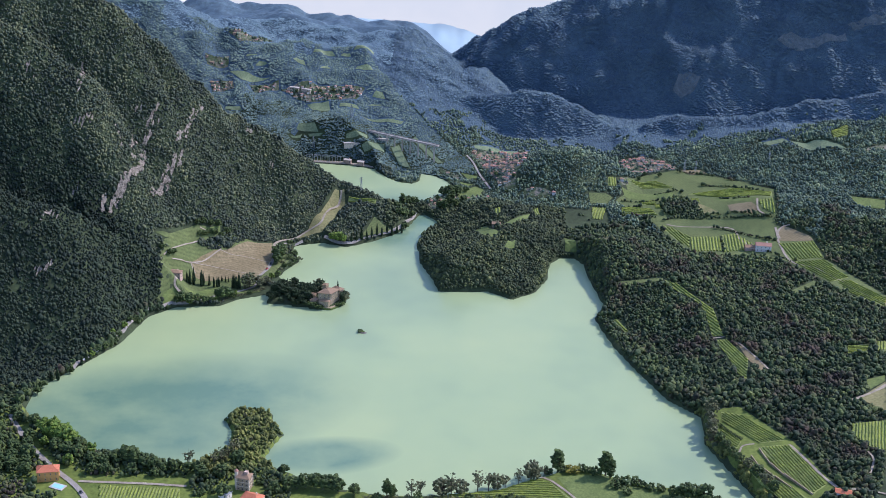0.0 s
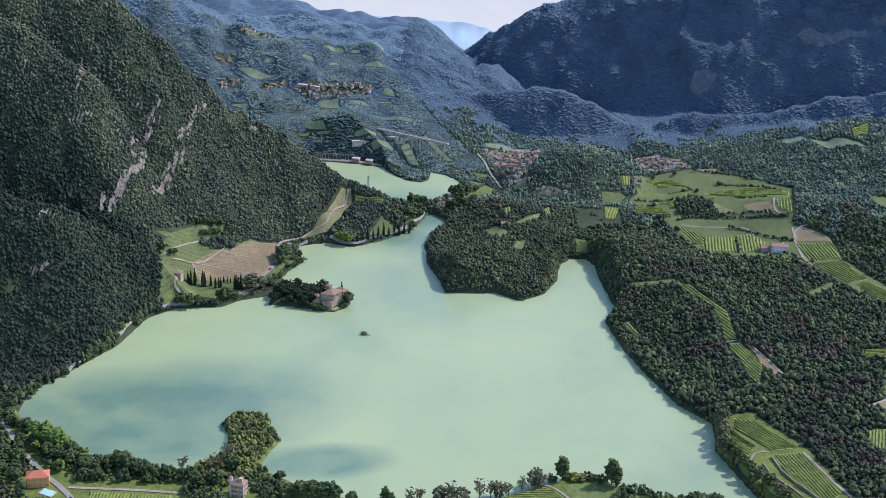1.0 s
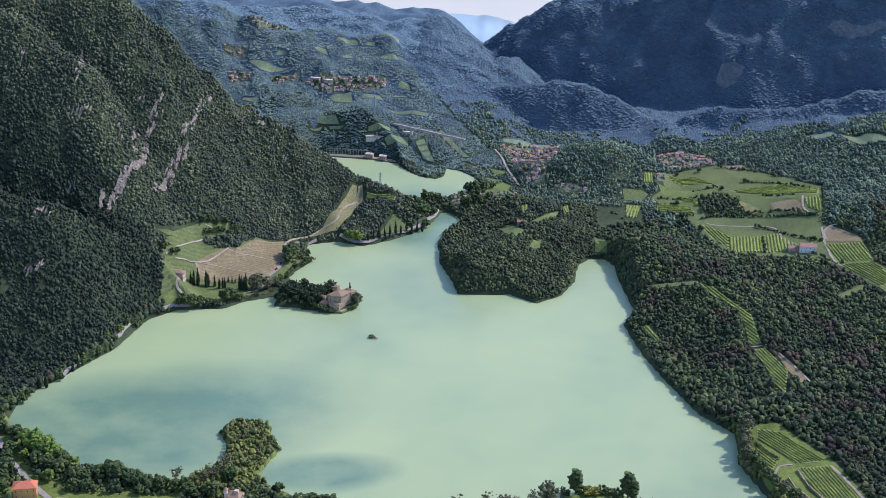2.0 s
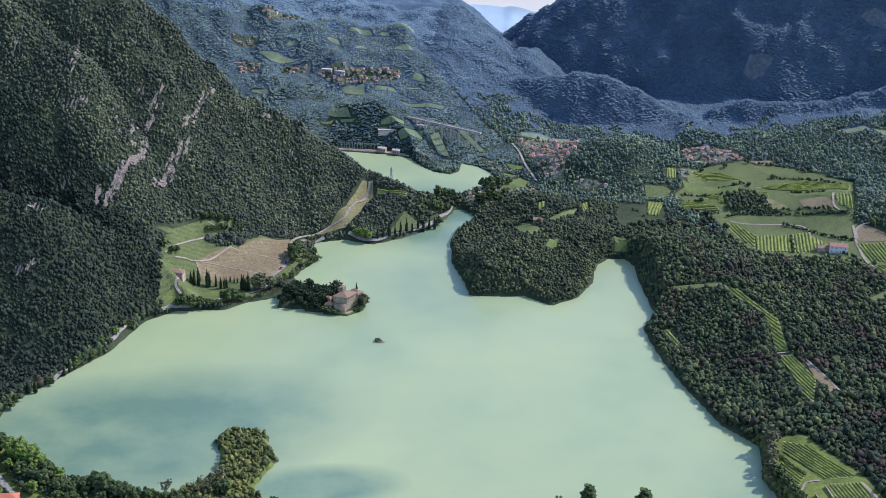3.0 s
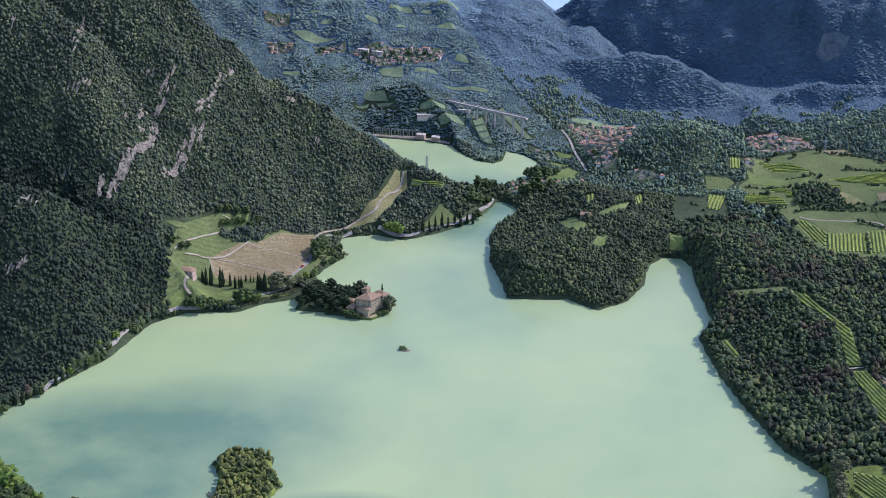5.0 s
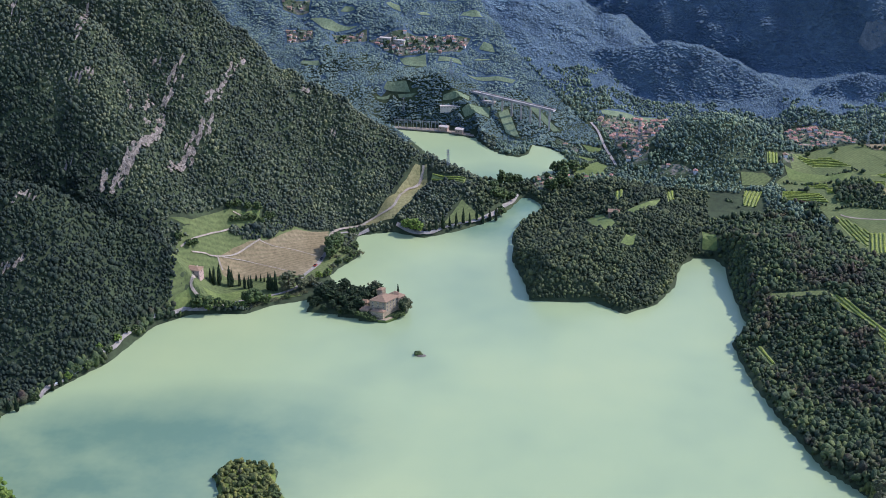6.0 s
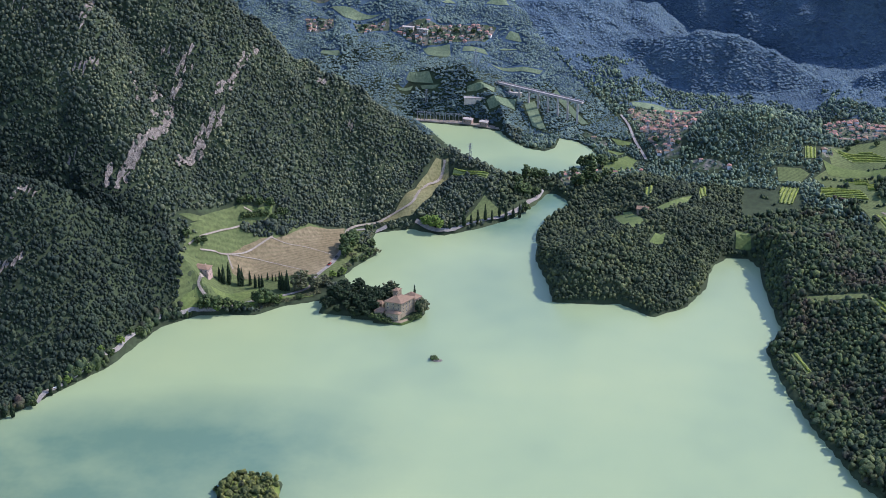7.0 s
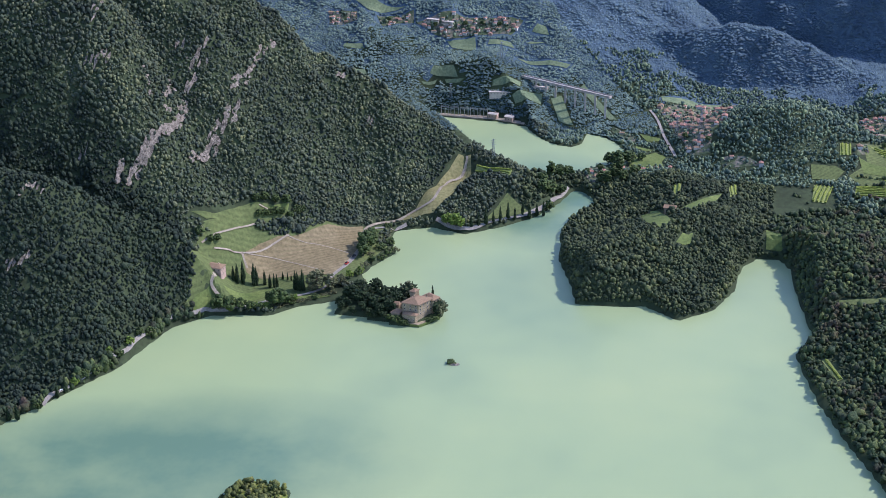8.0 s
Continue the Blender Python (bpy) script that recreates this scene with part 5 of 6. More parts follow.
plant(GOLD, [(63, 580, 0.9), (66, 579.5, 0.85)], 28)
plant(BUSHES, [(53, 580, 0.7), (60, 581, 0.8), (69, 581, 0.8), (72, 580, 0.8), (75, 578.5, 0.9), (85, 572, 0.9), (88, 570, 1.0), (92, 571, 0.9), (95, 569, 0.9), (99, 567, 0.8), (104, 566, 0.8), (83, 567, 0.9), (88, 562, 0.8)], 29, 1.35)
plant(OAKS, [(114, 560, 0.9), (118, 558, 1.0), (122, 556, 1.05), (126, 554, 0.9), (109, 561, 0.7), (131, 550, 0.6)], 30, 1.2)
plant(WILLOWS + OAKS, [(137, 633, 0.95), (135.5, 628, 0.7), (136, 622, 0.7), (135, 617, 0.75), (134.5, 611, 0.8), (137, 606, 0.7), (139, 600, 0.65), (141, 594, 0.6), (143, 588, 0.6), (146, 582, 0.65), (149, 574, 0.85), (152, 567, 0.85), (154, 561, 0.7)], 31, 1.1)

# trees of the front slope, behind the road
plant(OAKS, [(-206 + 7 * (k % 4) - 0.3 * k, 560 + 5.2 * (k // 4) + 1.7 * (k % 3), 0.85) for k in range(26) if not 20 < k < 23], 32)


# ---- islet ----
def islet(x, y):
    ob = tagged(new("islet"), "tiny rocky islet overgrown with bushes in the lake", "islet")
    ob.matrix_basis = pose(x, y, 0)
    rng = np.random.default_rng(3)
    shapes, f = crown_shapes(rng, 1, 0.22, 0.12, 2)
    mesh_object("rock", shapes[0] * (2.0, 1.2, 1.4) + (0, 0, 0.05), [tuple(int(i) for i in t) for t in f], M_ROCK, ob)
    c = np.stack([rng.uniform(-1.9, 1.9, 22), rng.uniform(-0.9, 0.9, 22), rng.uniform(0.5, 1.1, 22)], -1)
    clumps("bushes", c, rng.uniform(0.5, 0.85, 22), M_LEAF, ob, 4)


islet(-43.7, 718.3)


# ---- buildings ----
M_PLASTER = plain("cream_plaster", (0.55, 0.48, 0.38), 0.9)
M_WHITE = plain("white_plaster", (0.6, 0.57, 0.52), 0.9)
M_PINK = plain("pink_plaster", (0.42, 0.3, 0.24), 0.9)
M_OCHRE = plain("ochre_plaster", (0.5, 0.27, 0.09), 0.9)
M_STONE = mottled("castle_stone", (0.2, 0.158, 0.1), (0.36, 0.295, 0.195), 2.2, 5)
M_TILE = plain("clay_tiles", (0.3, 0.165, 0.125), 0.85)
M_TILE_OLD = plain("weathered_clay_tiles", (0.23, 0.155, 0.1), 0.95)
M_TILE_RED = plain("new_red_tiles", (0.42, 0.14, 0.075), 0.8)
M_SLATE = plain("grey_roof_sheet", (0.3, 0.31, 0.33), 0.6)
M_GLASS = plain("dark_window_glass", (0.03, 0.035, 0.04), 0.15)
M_FRAME = plain("window_frame_paint", (0.4, 0.35, 0.29), 0.6)
M_CONCRETE = mottled("pale_concrete", (0.34, 0.3, 0.26), (0.5, 0.45, 0.4), 3, 6)
M_STEEL = plain("galvanised_steel", (0.32, 0.34, 0.36), 0.5, 0.6)


def prism(name, loop, z0, z1, material, parent, label=""):
    """Upright walls over a plan outline, closed above and below."""
    n = len(loop)
    verts = [(x, y, z0) for x, y in loop] + [(x, y, z1) for x, y in loop]
    faces = [tuple(range(n - 1, -1, -1)), tuple(range(n, 2 * n))] + [(k, (k + 1) % n, n + (k + 1) % n, n + k) for k in range(n)]
    ob = mesh_object(name, verts, faces, material, parent)
    if label:
        ob["label"] = label
    return ob


def hip_roof(name, loop, z, rise, material, parent, over=0.35, ridge_share=0.35, thick=0.16):
    """A hipped roof over a four-cornered plan, with eaves and a ridge along the longer way."""
    p = [Vector(q) for q in loop]
    mid = sum(p, Vector((0, 0))) / 4
    out = [q + (q - mid).normalized() * over * 1.4 for q in p]
    if (p[1] - p[0]).length < (p[2] - p[1]).length:
        out = out[1:] + out[:1]
    a, b = (out[0] + out[3]) / 2, (out[1] + out[2]) / 2
    ra, rb = mid + (a - mid) * ridge_share, mid + (b - mid) * ridge_share
    verts = [(*q, z - thick) for q in out] + [(*q, z) for q in out] + [(*ra, z + rise), (*rb, z + rise)]
    faces = [(3, 2, 1, 0)] + [(k, (k + 1) % 4, 4 + (k + 1) % 4, 4 + k) for k in range(4)] + [(4, 5, 9, 8), (5, 6, 9), (6, 7, 8, 9), (7, 4, 8)]
    return mesh_object(name, verts, faces, material, parent)


def gable_roof(name, w, d, z, rise, material, parent, over=0.25):
    x, y, t = w / 2 + over, d / 2 + over, 0.14
    verts = [(-x, -y, z), (x, -y, z), (x, y, z), (-x, y, z), (-x, 0, z + rise), (x, 0, z + rise), (-x, -y, z - t), (x, -y, z - t), (x, y, z - t), (-x, y, z - t)]
    faces = [(0, 1, 5, 4), (2, 3, 4, 5), (3, 0, 4), (1, 2, 5), (6, 7, 1, 0), (7, 8, 2, 1), (8, 9, 3, 2), (9, 6, 0, 3), (9, 8, 7, 6)]
    return mesh_object(name, verts, faces, material, parent)


def window(parent, at, along, width, height, name="window"):
    """A framed window on a wall: at its lower middle, along the wall, standing a little proud."""
    a = Vector(along).normalized()
    n = Vector((a.y, -a.x))
    verts, faces = [], []
    for depth, grow in ((0.07, 1.0), (0.1, 0.72)):
        for u, v in ((-0.5, 0), (0.5, 0), (0.5, 1), (-0.5, 1)):
            q = Vector(at[:2]) + a * (u * width * grow) + n * depth
            verts.append((q.x, q.y, at[2] + height * (0.5 + (v - 0.5) * grow)))
    frame_part = mesh_object(name, verts[:4], [(0, 1, 2, 3)], M_FRAME, parent)
    mesh_object("pane", verts[4:], [(0, 1, 2, 3)], M_GLASS, frame_part)
    return frame_part


def windows_on(parent, a, b, z, rows, cols, storey=1.9, width=0.55, height=0.9):
    """Rows of windows on the wall from a to b (seen from outside, left to right)."""
    a, b = Vector(a), Vector(b)
    for r in range(rows):
        for c in range(cols):
            q = a + (b - a) * ((c + 0.5) / cols)
            window(parent, (q.x, q.y, z + storey * r), b - a, width, height)


def chimney(parent, x, y, z0, z1, material):
    part_loop = [(x - 0.22, y - 0.22), (x + 0.22, y - 0.22), (x + 0.22, y + 0.22), (x - 0.22, y + 0.22)]
    return prism("chimney", part_loop, z0, z1, material, parent)


def quad(corner, left, right):
    c, l, r = Vector(corner), Vector(left), Vector(right)
    return [tuple(c), tuple(c + r), tuple(c + l + r), tuple(c + l)]


def castle():
    """A pale stone castle with a hipped tile roof, lower wings and a terrace."""
    ob = tagged(new("castle"), "pale stone lakeside castle with weathered clay-tiled hipped roofs", "castle")
    main = quad((-63.2, 747.8), (-7.2, 1.0), (4.4, 6.4))
    prism("main_wall", main, 0.5, 8.9, M_STONE, ob)
    hip_roof("main_roof", main, 8.9, 1.7, M_TILE_OLD, ob, 0.55, 0.3)
    windows_on(ob, main[3], main[0], 4.0, 3, 3, 1.6, 0.6, 0.95)
    windows_on(ob, main[0], main[1], 4.0, 3, 4, 1.6, 0.6, 0.95)
    wing = quad((-58.6, 753.6), (-4.8, 3.0), (2.2, 3.4))
    prism("rear_wing_wall", wing, 0.5, 8.2, M_STONE, ob)
    hip_roof("rear_wing_roof", wing, 8.2, 1.3, M_TILE_OLD, ob, 0.45)
    windows_on(ob, wing[0], wing[1], 3.8, 3, 2, 1.5, 0.5, 0.85)
    tower = quad((-66.5, 756.5), (-2.2, 0.3), (1.2, 2.4))
    prism("tower_wall", tower, 7.0, 10.1, M_STONE, ob)
    hip_roof("tower_roof", tower, 10.1, 0.8, M_TILE_OLD, ob, 0.3, 0.1)
    low = quad((-64.2, 745.6), (-5.6, 0.9), (0.9, 2.2))
    prism("front_wing_wall", low, 0.3, 4.6, M_STONE, ob)
    hip_roof("front_wing_roof", low, 4.6, 0.8, M_TILE_OLD, ob, 0.3, 0.6)
    windows_on(ob, low[3], low[0], 2.2, 1, 3, 1.8, 0.45, 0.8)
    side = quad((-71.4, 746.8), (-3.4, 0.5), (1.0, 3.4))
    prism("west_wing_wall", side, 0.3, 4.6, M_STONE, ob)
    hip_roof("west_wing_roof", side, 4.6, 1.0, M_TILE_OLD, ob, 0.3, 0.4)
    windows_on(ob, side[3], side[0], 1.8, 1, 2, 1.8, 0.45, 0.7)
    hut = quad((-72.8, 752.6), (-3.2, 0.6), (1.2, 2.8))
    prism("gatehouse_wall", hut, 0.5, 5.2, M_STONE, ob)
    hip_roof("gatehouse_roof", hut, 5.2, 1.0, M_TILE_OLD, ob, 0.25, 0.4)
    prism("terrace", [(-74.5, 746.6), (-63, 744.6), (-58.2, 749.6), (-57.2, 753), (-60, 757), (-74, 755)], -0.5, 1.25, M_STONE, ob)
    prism("lawn", [(-66.5, 744.6), (-62.5, 744.4), (-58.6, 748.4), (-62.4, 746.4)], -0.4, 1.0, M_FIELD["grass"], ob)
    for x, y in ((-66, 752), (-61, 754)):
        chimney(ob, x, y, 9.2, 11.0, M_STONE)


castle()


def house(label, w, d, h, rise, wall, roof, hip=False, rows=2, cols=3, group="", panes=True):
    """A plain house about its own middle."""
    ob = tagged(new("house"), label, "house", group)
    loop = [(-w / 2, -d / 2), (w / 2, -d / 2), (w / 2, d / 2), (-w / 2, d / 2)]
    prism("wall", loop, -1.5, h, wall, ob)
    if hip:
        hip_roof("roof", loop, h, rise, roof, ob, 0.3, 0.4)
    else:
        gable_roof("roof", w, d, h, rise, roof, ob)
        for s in (-1, 1):
            x = s * (w / 2 - 0.02)
            mesh_object("gable", [(x, -d / 2, h), (x, d / 2, h), (x, 0, h + rise * 0.93)], [(0, 1, 2) if s > 0 else (2, 1, 0)], wall, ob)
    chimney(ob, w * 0.22, d * 0.12, h, h + rise + 0.5, wall)
    if panes:
        storey = h / rows
        windows_on(ob, (-w / 2, -d / 2), (w / 2, -d / 2), 0.3 * storey, rows, cols, storey, 0.42, 0.45 * storey)
        if rows == 1 and group:
            return ob
        windows_on(ob, (w / 2, -d / 2), (w / 2, d / 2), 0.3 * storey, rows, max(1, cols - 1), storey, 0.42, 0.45 * storey)
        windows_on(ob, (-w / 2, d / 2), (-w / 2, -d / 2), 0.3 * storey, rows, max(1, cols - 1), storey, 0.42, 0.45 * storey)
    return ob


stand(house("pale two-storey farmhouse with a pinkish tiled roof by the cypress avenue", 7.6, 4.4, 4.2, 0.8, M_PINK, M_TILE_OLD, True, 2, 4), -153.7, 757, 1, -8, 10.9)
stand(house("orange plastered house with a red hipped roof beside the road", 9.5, 6.0, 5.2, 1.8, M_OCHRE, M_TILE_RED, True, 2, 4), -174.5, 557.5, 1, 12)
stand(house("small house with a bright red tiled roof by the villa", 9.0, 7.5, 3.2, 2.2, M_PLASTER, M_TILE_RED, True, 1, 3), -80.5, 543.5, 1, -18)
stand(house("long stone farmhouse with tiled roof among the vineyards", 9.5, 5.0, 4.0, 1.3, M_WHITE, M_TILE, False, 2, 4), 199, 830, 1, -6)
stand(house("low farmhouse shed beside the vineyard road", 6.0, 4.2, 2.4, 1.0, M_PINK, M_TILE_OLD, False, 1, 2), 191, 832, 1, 4)
stand(house("white vineyard store with a reddish roof beside the path", 7.0, 4.0, 2.6, 1.0, M_WHITE, M_TILE_RED, False, 1, 2), 184, 556, 1, -14)
stand(house("old stone house on the peninsula clearing", 5.2, 3.6, 3.0, 0.9, M_STONE, M_TILE_OLD, False, 1, 2), 33, 846, 1, -6)
stand(house("grey-roofed annex beside the villa", 5.0, 3.6, 2.8, 0.8, M_WHITE, M_SLATE, False, 1, 2), -93, 548, 1, -30)


def villa():
    """A tall villa with quoins, a slender round tower and a dark hipped roof."""
    ob = tagged(new("villa"), "tall brownish villa with cream quoins and a slender tower", "villa")
    w, d, h = 7.4, 6.2, 8.2
    loop = [(-w / 2, -d / 2), (w / 2, -d / 2), (w / 2, d / 2), (-w / 2, d / 2)]
    prism("wall", loop, -1, h, M_STONE, ob)
    hip_roof("roof", loop, h, 2.3, M_TILE_OLD, ob, 0.4, 0.3)
    for x, y in loop:
        prism("quoin", [(x - 0.25, y - 0.25), (x + 0.25, y - 0.25), (x + 0.25, y + 0.25), (x - 0.25, y + 0.25)], -1, h - 0.05, M_PLASTER, ob)
    for z in (2.7, 5.4):
        prism("string_course", [(x * 1.02, y * 1.02) for x, y in loop], z, z + 0.3, M_PLASTER, ob)
    for a, b, n in (((-w / 2, -d / 2), (w / 2, -d / 2), 3), ((w / 2, -d / 2), (w / 2, d / 2), 3), ((-w / 2, d / 2), (-w / 2, -d / 2), 2)):
        windows_on(ob, a, b, 0.7, 3, n, 2.7, 0.7, 1.4)
    ring = [(-w / 2 - 0.6 + 1.0 * math.cos(k * math.pi / 6), -0.6 + 1.0 * math.sin(k * math.pi / 6)) for k in range(12)]
    prism("tower_wall", ring, -1, 10.6, M_PLASTER, ob)
    top = [(-w / 2 - 0.6 + 1.25 * math.cos(k * math.pi / 6), -0.6 + 1.25 * math.sin(k * math.pi / 6)) for k in range(12)]
    prism("tower_cornice", top, 10.6, 11.0, M_PINK, ob)
    verts = [(x, y, 11.0) for x, y in top] + [(-w / 2 - 0.6, -0.6, 12.2)]
    mesh_object("tower_roof", verts, [(k, (k + 1) % 12, 12) for k in range(12)], M_TILE, ob)
    dormer = [(0.3, -1.0), (2.3, -1.0), (2.3, 1.0), (0.3, 1.0)]
    prism("roof_terrace", dormer, h + 1.2, h + 2.9, M_PINK, ob)
    stand(ob, -85.5, 556, 0.82, -12)


villa()


def village():
    """Small houses with tiled roofs, packed along the lanes."""
    kinds, far_kinds = [], []
    for k, (w, d, h, wall, roof) in enumerate(((4.2, 3.2, 2.6, M_WHITE, M_TILE), (3.6, 3.0, 3.2, M_PLASTER, M_TILE), (4.8, 3.4, 2.8, M_PINK, M_TILE_OLD), (3.4, 3.2, 2.4, M_WHITE, M_TILE_OLD),
                                                (5.4, 3.2, 2.4, M_PLASTER, M_TILE_OLD), (3.8, 3.6, 3.6, M_WHITE, M_TILE), (4.4, 3.4, 2.2, M_PINK, M_TILE))):
        kinds.append(house("small village house with a clay-tiled gable roof", w, d, h, 1.1, wall, roof, k % 3 == 1, 1, 1, "village houses"))
        far_kinds.append(house("far village house with a clay-tiled gable roof", w, d, h * 0.8, 0.9, wall, roof, k % 3 == 1, 2, 3, "far village houses", False))
    rng = random.Random(8)
    steps = {"lakeside": 3.3, "eastern": 3.4, "northern": 2.9, "north_west": 3.0, "far_west": 3.2, "hillside": 4.0, "crest": 4.2, "east_edge": 4.4, "strait": 4.2}
    far = ("northern", "north_west", "far_west", "hillside", "crest")
    plots = {True: [], False: []}
    for place, loop in VILLAGES.items():
        step, pool_of = steps.get(place, 5.2), far_kinds if place in far else kinds
        xs, ys = [p[0] for p in loop], [p[1] for p in loop]
        y = min(ys) + 1
        while y < max(ys):
            x = min(xs) + 1
            while x < max(xs):
                px, py = x + rng.uniform(-1.7, 1.7), y + rng.uniform(-1.4, 1.4)
                if edge_distance(np.array(px), np.array(py), loop) < -0.4 and rng.random() < 0.72 and float(edge_distance(np.array(px), np.array(py), LAKE)) > 3:
                    size = rng.uniform(0.4, 0.6) if place in far else rng.choice((0.4, 0.46, 0.5, 0.55, 0.62, 0.75))
                    m = pose(px, py, float(land(px, py)) - 0.1, 0, 0, rng.choice((0, 90, 180, 270)) + rng.uniform(-22, 22)) @ Matrix.Diagonal((size, size, 0.68 * size, 1))
                    plots[place in far].append(m)
                x += step
            y += step * 0.82
    rng.shuffle(plots[True])
    rng.shuffle(plots[False])
    plots = {True: plots[True][:100], False: plots[False][:185]}
    for away, pool_of in ((True, far_kinds), (False, kinds)):
        for k, m in enumerate(plots[away][len(pool_of):]):
            copy_thing(pool_of[(k * 5 + k // 7) % len(pool_of)], m)
        for ob, m in zip(pool_of, plots[away]):
            ob.matrix_basis = m


village()


def terrace_wall(line):
    """A dry stone wall along a vineyard terrace."""
    ob = tagged(new("terrace_wall"), "low dry stone wall along the vineyard terrace", "wall", "terrace walls")
    for (ax, ay), (bx, by) in zip(line, line[1:]):
        n = Vector((ay - by, bx - ax)).normalized() * 0.22
        top = max(float(land(ax, ay)), float(land(bx, by))) + 1.0
        prism("wall_stretch", [(ax - n.x, ay - n.y), (bx - n.x, by - n.y), (bx + n.x, by + n.y), (ax + n.x, ay + n.y)], top - 3.0, top, M_STONE, ob)


terrace_wall([(154.2, 597.3), (156.9, 583.9), (161.2, 573.6), (170.8, 557.1)])
terrace_wall([(149.4, 591.6), (151.4, 582.4), (156.8, 572.1), (162.3, 562.6)])
plant(BUSHES, [(139.8, 620.7, 0.8), (140.6, 619.0, 0.8), (141.4, 617.3, 0.8), (142.3, 615.7, 0.8), (143.1, 614.0, 0.8), (143.9, 612.3, 0.8), (144.8, 611.0, 0.8), (145.6, 609.8, 0.8), (146.5, 608.5, 0.8), (147.3, 607.3, 0.8)], 41, 0.6)
plant(OAKS + BUSHES, [(27, 944, 0.4), (35, 947, 0.4), (44, 944, 0.45), (36, 931, 0.4), (42, 927, 0.45), (47, 938, 0.4), (33, 925, 0.45), (50, 929, 0.4), (130, 957, 0.4), (140, 961, 0.4), (150, 957, 0.4), (135, 952, 0.45),
                      (-112, 1023, 0.4), (-95, 1024, 0.4), (-85, 1025, 0.4), (-140, 1025, 0.4), (-100, 1022, 0.35), (-75, 1025, 0.4), (-11, 904, 0.5), (-5, 910, 0.5), (14, 915, 0.5), (22, 919, 0.45)], 33)


def long_hall(x, y, w, d, h, turn, label):
    ob = tagged(new("hall"), label, "hall")
    loop = [(-w / 2, -d / 2), (w / 2, -d / 2), (w / 2, d / 2), (-w / 2, d / 2)]
    prism("wall", loop, -3, h, M_PLASTER, ob)
    prism("flat_roof", [(1.03 * a, 1.08 * b) for a, b in loop], h, h + 0.3, M_CONCRETE, ob)
    for k in range(int(w / 1.8)):
        window(ob, (-w / 2 + 0.9 + 1.8 * k, -d / 2, h * 0.35), (1, 0), 1.1, h * 0.35)
    stand(ob, x, y, 1, turn)


long_hall(-114, 1025, 7, 2.4, 1.3, -8, "white factory hall with a flat roof in the far village")
long_hall(-105, 1024, 7, 2.2, 1.1, -14, "pale low factory hall beside the village")
long_hall(-66, 984, 16, 1.8, 0.9, 6, "long white greenhouse hall on the terraced slope")
long_hall(-49, 991, 13, 1.6, 0.9, -4, "low white shed along the hillside road")


def viaduct():
    """A concrete road bridge on piers across the slope."""
    ob = tagged(new("viaduct"), "concrete road viaduct on piers across the wooded slope", "bridge")
    a, b = Vector((-58, 997, 21.6)), Vector((-6, 970, 21.4))
    d = (b - a).normalized()
    n = Vector((-d.y, d.x, 0)).normalized()
    verts = []
    for p in (a, b):
        for u, v in ((-1.3, 0), (1.3, 0), (1.3, 0.7), (-1.3, 0.7)):
            verts.append(tuple(p + n * u + Vector((0, 0, v))))
    mesh_object("deck", verts, [(3, 2, 1, 0), (4, 5, 6, 7), (0, 1, 5, 4), (1, 2, 6, 5), (2, 3, 7, 6), (3, 0, 4, 7)], M_CONCRETE, ob)
    for s in (-1.2, 1.2):
        verts = []
        for p in (a, b):
            for u, v in ((-0.08, 0.7), (0.08, 0.7), (0.08, 1.25), (-0.08, 1.25)):
                verts.append(tuple(p + n * (s + u) + Vector((0, 0, v))))
        mesh_object("parapet", verts, [(3, 2, 1, 0), (4, 5, 6, 7), (0, 1, 5, 4), (1, 2, 6, 5), (2, 3, 7, 6), (3, 0, 4, 7)], M_CONCRETE, ob)
    for k in range(9):
        p = a.lerp(b, (k + 0.5) / 9)
        z = float(land(p.x, p.y)) - 1
        prism("pier", [(p.x - 0.5, p.y - 0.4), (p.x + 0.5, p.y - 0.4), (p.x + 0.5, p.y + 0.4), (p.x - 0.5, p.y + 0.4)], min(z, p.z - 1), p.z + 0.02, M_CONCRETE, ob)


viaduct()


def bars(name, pairs, r, parent, material=M_STEEL):
    verts, faces = [], []
    for a, b in pairs:
        tube(verts, faces, [a, b], [r, r], 4)
    return mesh_object(name, verts, faces, material, parent)


def pylon(height):
    """A lattice mast with three pairs of arms."""
    ob = tagged(new("pylon"), "tall steel lattice power pylon on the hillside", "pylon", "power pylons")
    w = height * 0.085
    legs = [((sx * w, sy * w, -1), (sx * w * 0.16, sy * w * 0.16, height)) for sx in (-1, 1) for sy in (-1, 1)]
    for leg in legs:
        bars("leg", [leg], 0.09, ob)
    braces = []
    for k in range(9):
        z0, z1 = height * k / 9, height * (k + 1) / 9
        w0, w1 = w * (1 - 0.84 * z0 / height), w * (1 - 0.84 * z1 / height)
        for s in (-1, 1):
            braces += [((-w0, s * w0, z0), (w1, s * w1, z1)), ((s * w0, w0, z0), (s * w1, -w1, z1))]
    bars("bracing", braces, 0.045, ob)
    for z in (0.7, 0.82, 0.94):
        bars("arm", [((-height * 0.14, 0, height * z), (height * 0.14, 0, height * z)), ((-height * 0.14, 0, height * z), (0, 0, height * (z + 0.03))), ((height * 0.14, 0, height * z), (0, 0, height * (z + 0.03)))], 0.06, ob)
    return ob


mast = pylon(10)
stand(mast, -55, 884, 1.0, 30)
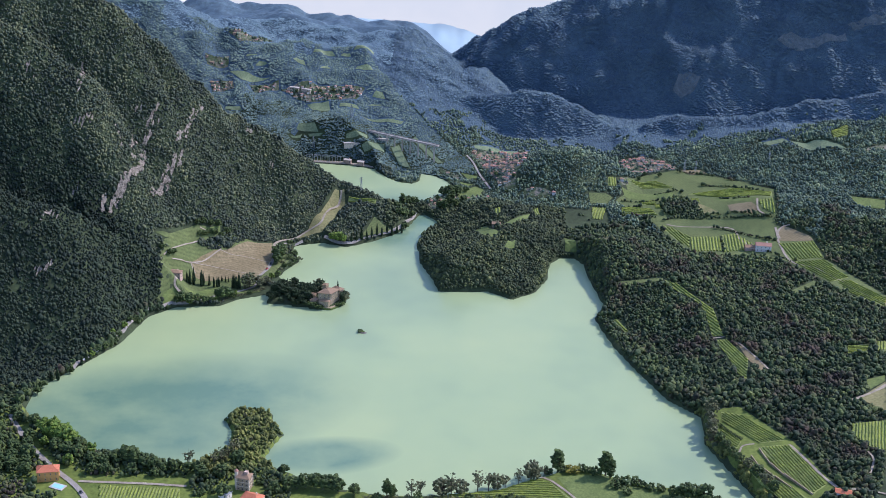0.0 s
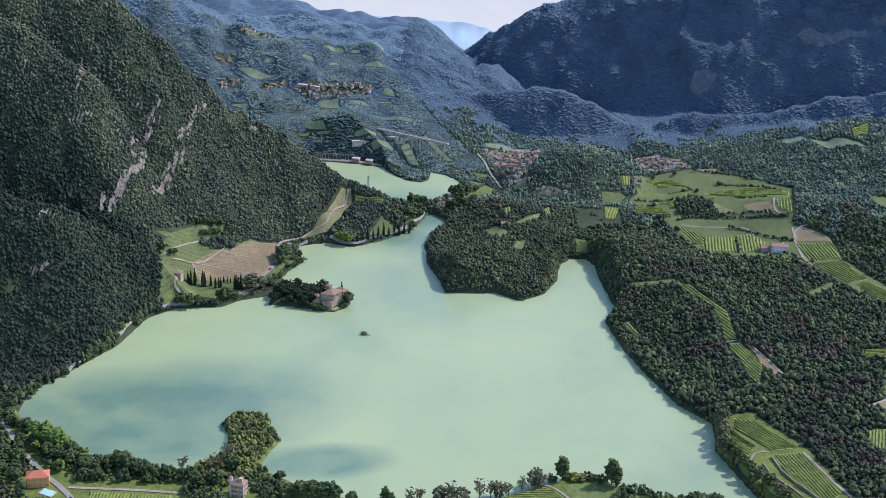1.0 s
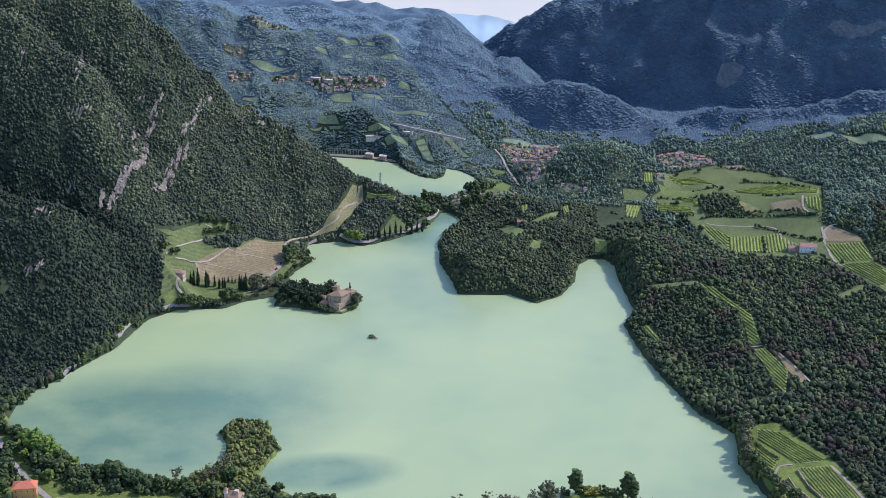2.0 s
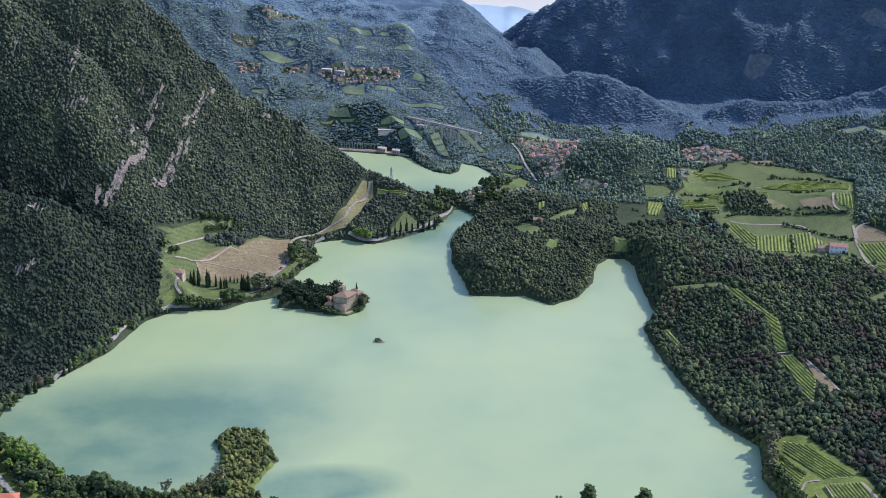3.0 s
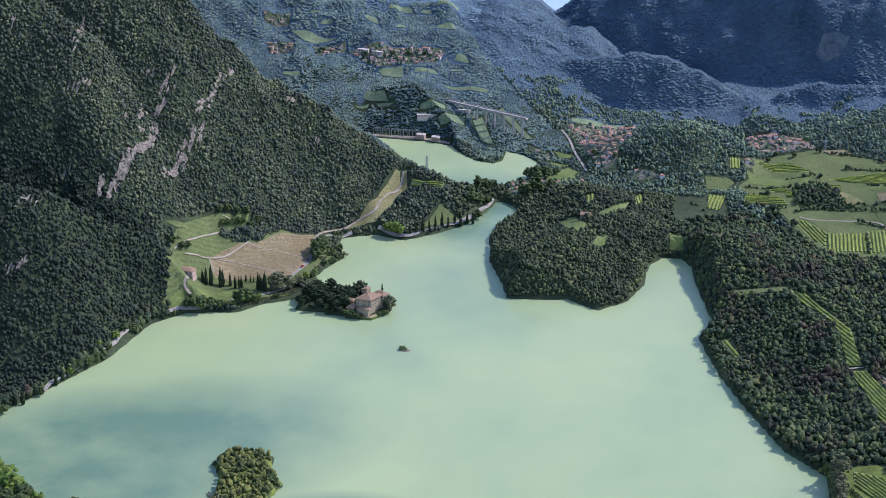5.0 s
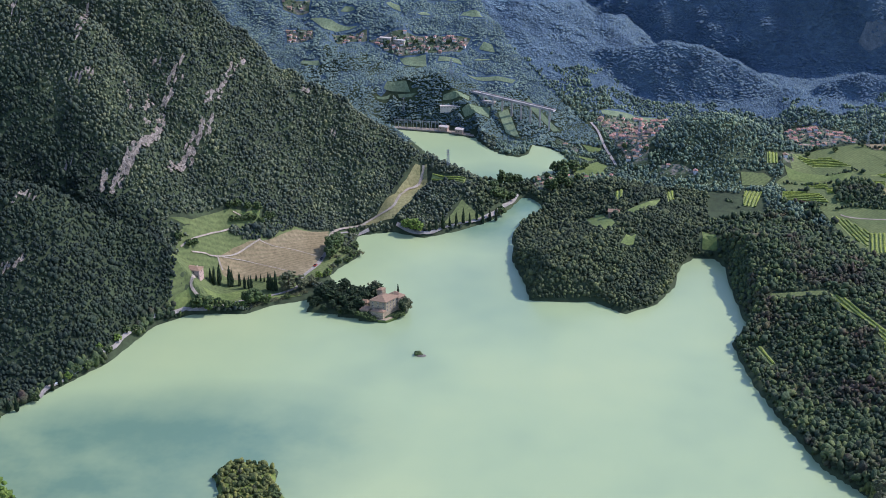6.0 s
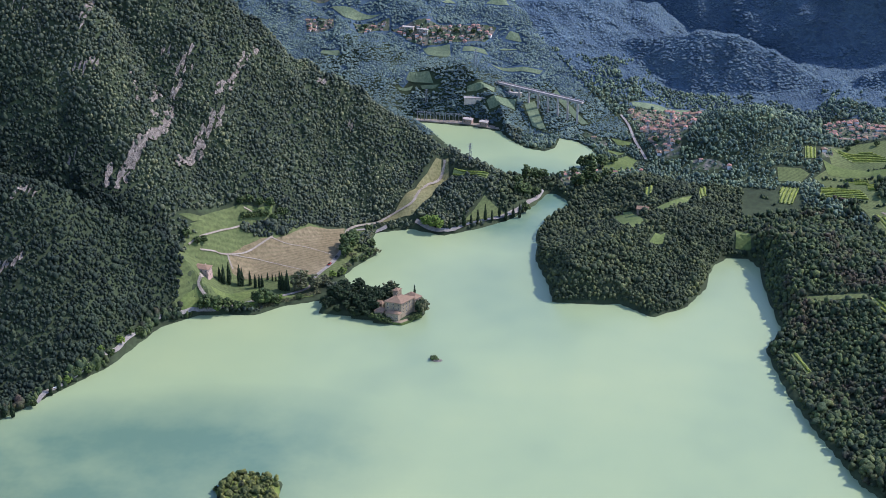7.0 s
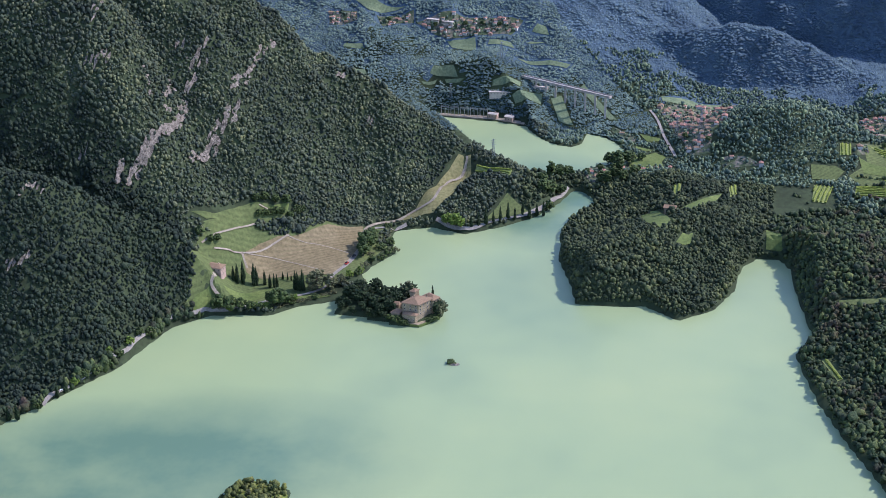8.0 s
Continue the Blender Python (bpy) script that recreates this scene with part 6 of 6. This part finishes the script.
for x, y, s in ((30.3, 954, 1.15), (42.5, 952, 1.1), (168, 962, 1.0), (176, 962, 0.9), (228, 968, 0.9), (-96, 984, 0.9), (-70, 1000, 1.2)):
    copy_thing(mast, pose(x, y, float(land(x, y)), 0, 0, 25) @ Matrix.Scale(0.9 * s, 4))


def power_yard():
    """A concrete yard on the lake with switch gantries."""
    yard = tagged(new("power_yard"), "pale concrete power yard on the lake shore", "power yard")
    prism("yard_slab", POWER_YARD, 1.0, 4.8, M_GRAVEL, yard)
    for k in range(5):
        gantry = tagged(new("gantry"), "steel switchyard gantry on the concrete yard", "gantry", "switch gantries")
        x = -98 + 5.5 * k
        for u in (-2.2, 0, 2.2):
            bars("post", [((u, 0, 0), (u, 0, 4.6))], 0.2, gantry)
        bars("beam", [((-2.4, 0, 4.6), (2.4, 0, 4.6)), ((-2.4, 0, 4.1), (2.4, 0, 4.1))], 0.18, gantry)
        gantry.matrix_basis = pose(x, 977 - 0.25 * k, 4.8, 0, 0, -8)
    for x, y, w in ((-70.5, 975, 5), (-61, 972, 4.5)):
        stand(house("low pink power station building on the shore", w, 3, 2.6, 0.5, M_PINK, M_CONCRETE, False, 1, 3), x, y, 1, -12, 4.8)


power_yard()


def car(paint, label):
    ob = tagged(new("car"), label, "car", "cars on the road")
    bm = bmesh.new()
    bmesh.ops.create_cube(bm, size=1, matrix=Matrix.Translation((0, 0, 0.42)) @ Matrix.Diagonal((2.2, 0.9, 0.4, 1)))
    bmesh.ops.bevel(bm, geom=bm.edges[:], offset=0.08, segments=2)
    part("body", bm, paint, ob)
    bm = bmesh.new()
    made = bmesh.ops.create_cube(bm, size=1, matrix=Matrix.Translation((-0.1, 0, 0.76)) @ Matrix.Diagonal((1.2, 0.8, 0.34, 1)))
    for v in made["verts"]:
        if v.co.z > 0.76:
            v.co.x *= 0.75
            v.co.y *= 0.85
    part("cabin", bm, M_GLASS, ob)
    for sx in (-0.7, 0.7):
        for sy in (-0.42, 0.42):
            bm = bmesh.new()
            bmesh.ops.create_cone(bm, cap_ends=True, segments=12, radius1=0.2, radius2=0.2, depth=0.14, matrix=Matrix.Translation((sx, sy, 0.2)) @ Matrix.Rotation(radians(90), 4, "X"))
            part("wheel", bm, M_GLASS, ob)
    return ob


def on_road(ob, x, y, turn):
    ob.matrix_basis = pose(x, y, float(land(x, y)) + 0.55, 0, 0, turn)


on_road(car(plain("white_car_paint", (0.75, 0.75, 0.75), 0.3), "small white car on the lakeside road"), -186, 671.5, 55)
on_road(car(plain("red_car_paint", (0.4, 0.05, 0.04), 0.3), "small red car on the road by the field"), -105, 790, 70)
on_road(car(plain("dark_car_paint", (0.04, 0.045, 0.05), 0.3), "small dark car on the road by the field"), -103.6, 797, 80)
on_road(car(plain("silver_car_paint", (0.45, 0.46, 0.48), 0.3), "small silver car on the lakeside road"), -158, 735.5, 40)
on_road(car(plain("grey_car_paint", (0.1, 0.1, 0.11), 0.3), "small grey car on the front road"), -157, 546, 130)


def pool():
    ob = tagged(new("swimming_pool"), "pale turquoise garden pool with a paved edge", "pool")
    m, t, b = nodes_of("pool_water", 0.05)
    b.inputs["Base Color"].default_value = (0.25, 0.5, 0.5, 1)
    prism("paving", [(-3.4, -2.2), (3.4, -2.2), (3.4, 2.2), (-3.4, 2.2)], -1, 0.5, M_CONCRETE, ob)
    prism("water", [(-2.7, -1.5), (2.7, -1.5), (2.7, 1.5), (-2.7, 1.5)], -0.9, 0.55, m, ob)
    stand(ob, -168.5, 550.5, 1, -22)


pool()


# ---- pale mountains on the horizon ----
# The range's pale blue haze is mixed into its base colour.
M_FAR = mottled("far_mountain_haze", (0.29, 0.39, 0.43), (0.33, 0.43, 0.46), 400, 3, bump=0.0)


def far_range(crest, y, material):
    xs = np.linspace(crest[0][0], crest[-1][0], 240)
    top = np.interp(xs, [p[0] for p in crest], [p[1] for p in crest])
    rough = 3 * lumps(xs, xs * 0 + y, 40, 1) + 1.2 * lumps(xs, xs * 0, 12, 2)
    verts, faces = [], []
    for k, x in enumerate(xs):
        for j in range(8):
            verts.append((x, y - 60 * j, top[k] - 26 * j + rough[k] * (1 - j / 7) ** 3))
    for k in range(239):
        faces += [(8 * k + j, 8 * k + j + 8, 8 * k + j + 9, 8 * k + j + 1) for j in range(7)]
    return tagged(mesh_object("backdrop_mountain", verts, faces, material, smooth=True), "pale blue mountain range far behind the valley", "mountain", kind="structure")


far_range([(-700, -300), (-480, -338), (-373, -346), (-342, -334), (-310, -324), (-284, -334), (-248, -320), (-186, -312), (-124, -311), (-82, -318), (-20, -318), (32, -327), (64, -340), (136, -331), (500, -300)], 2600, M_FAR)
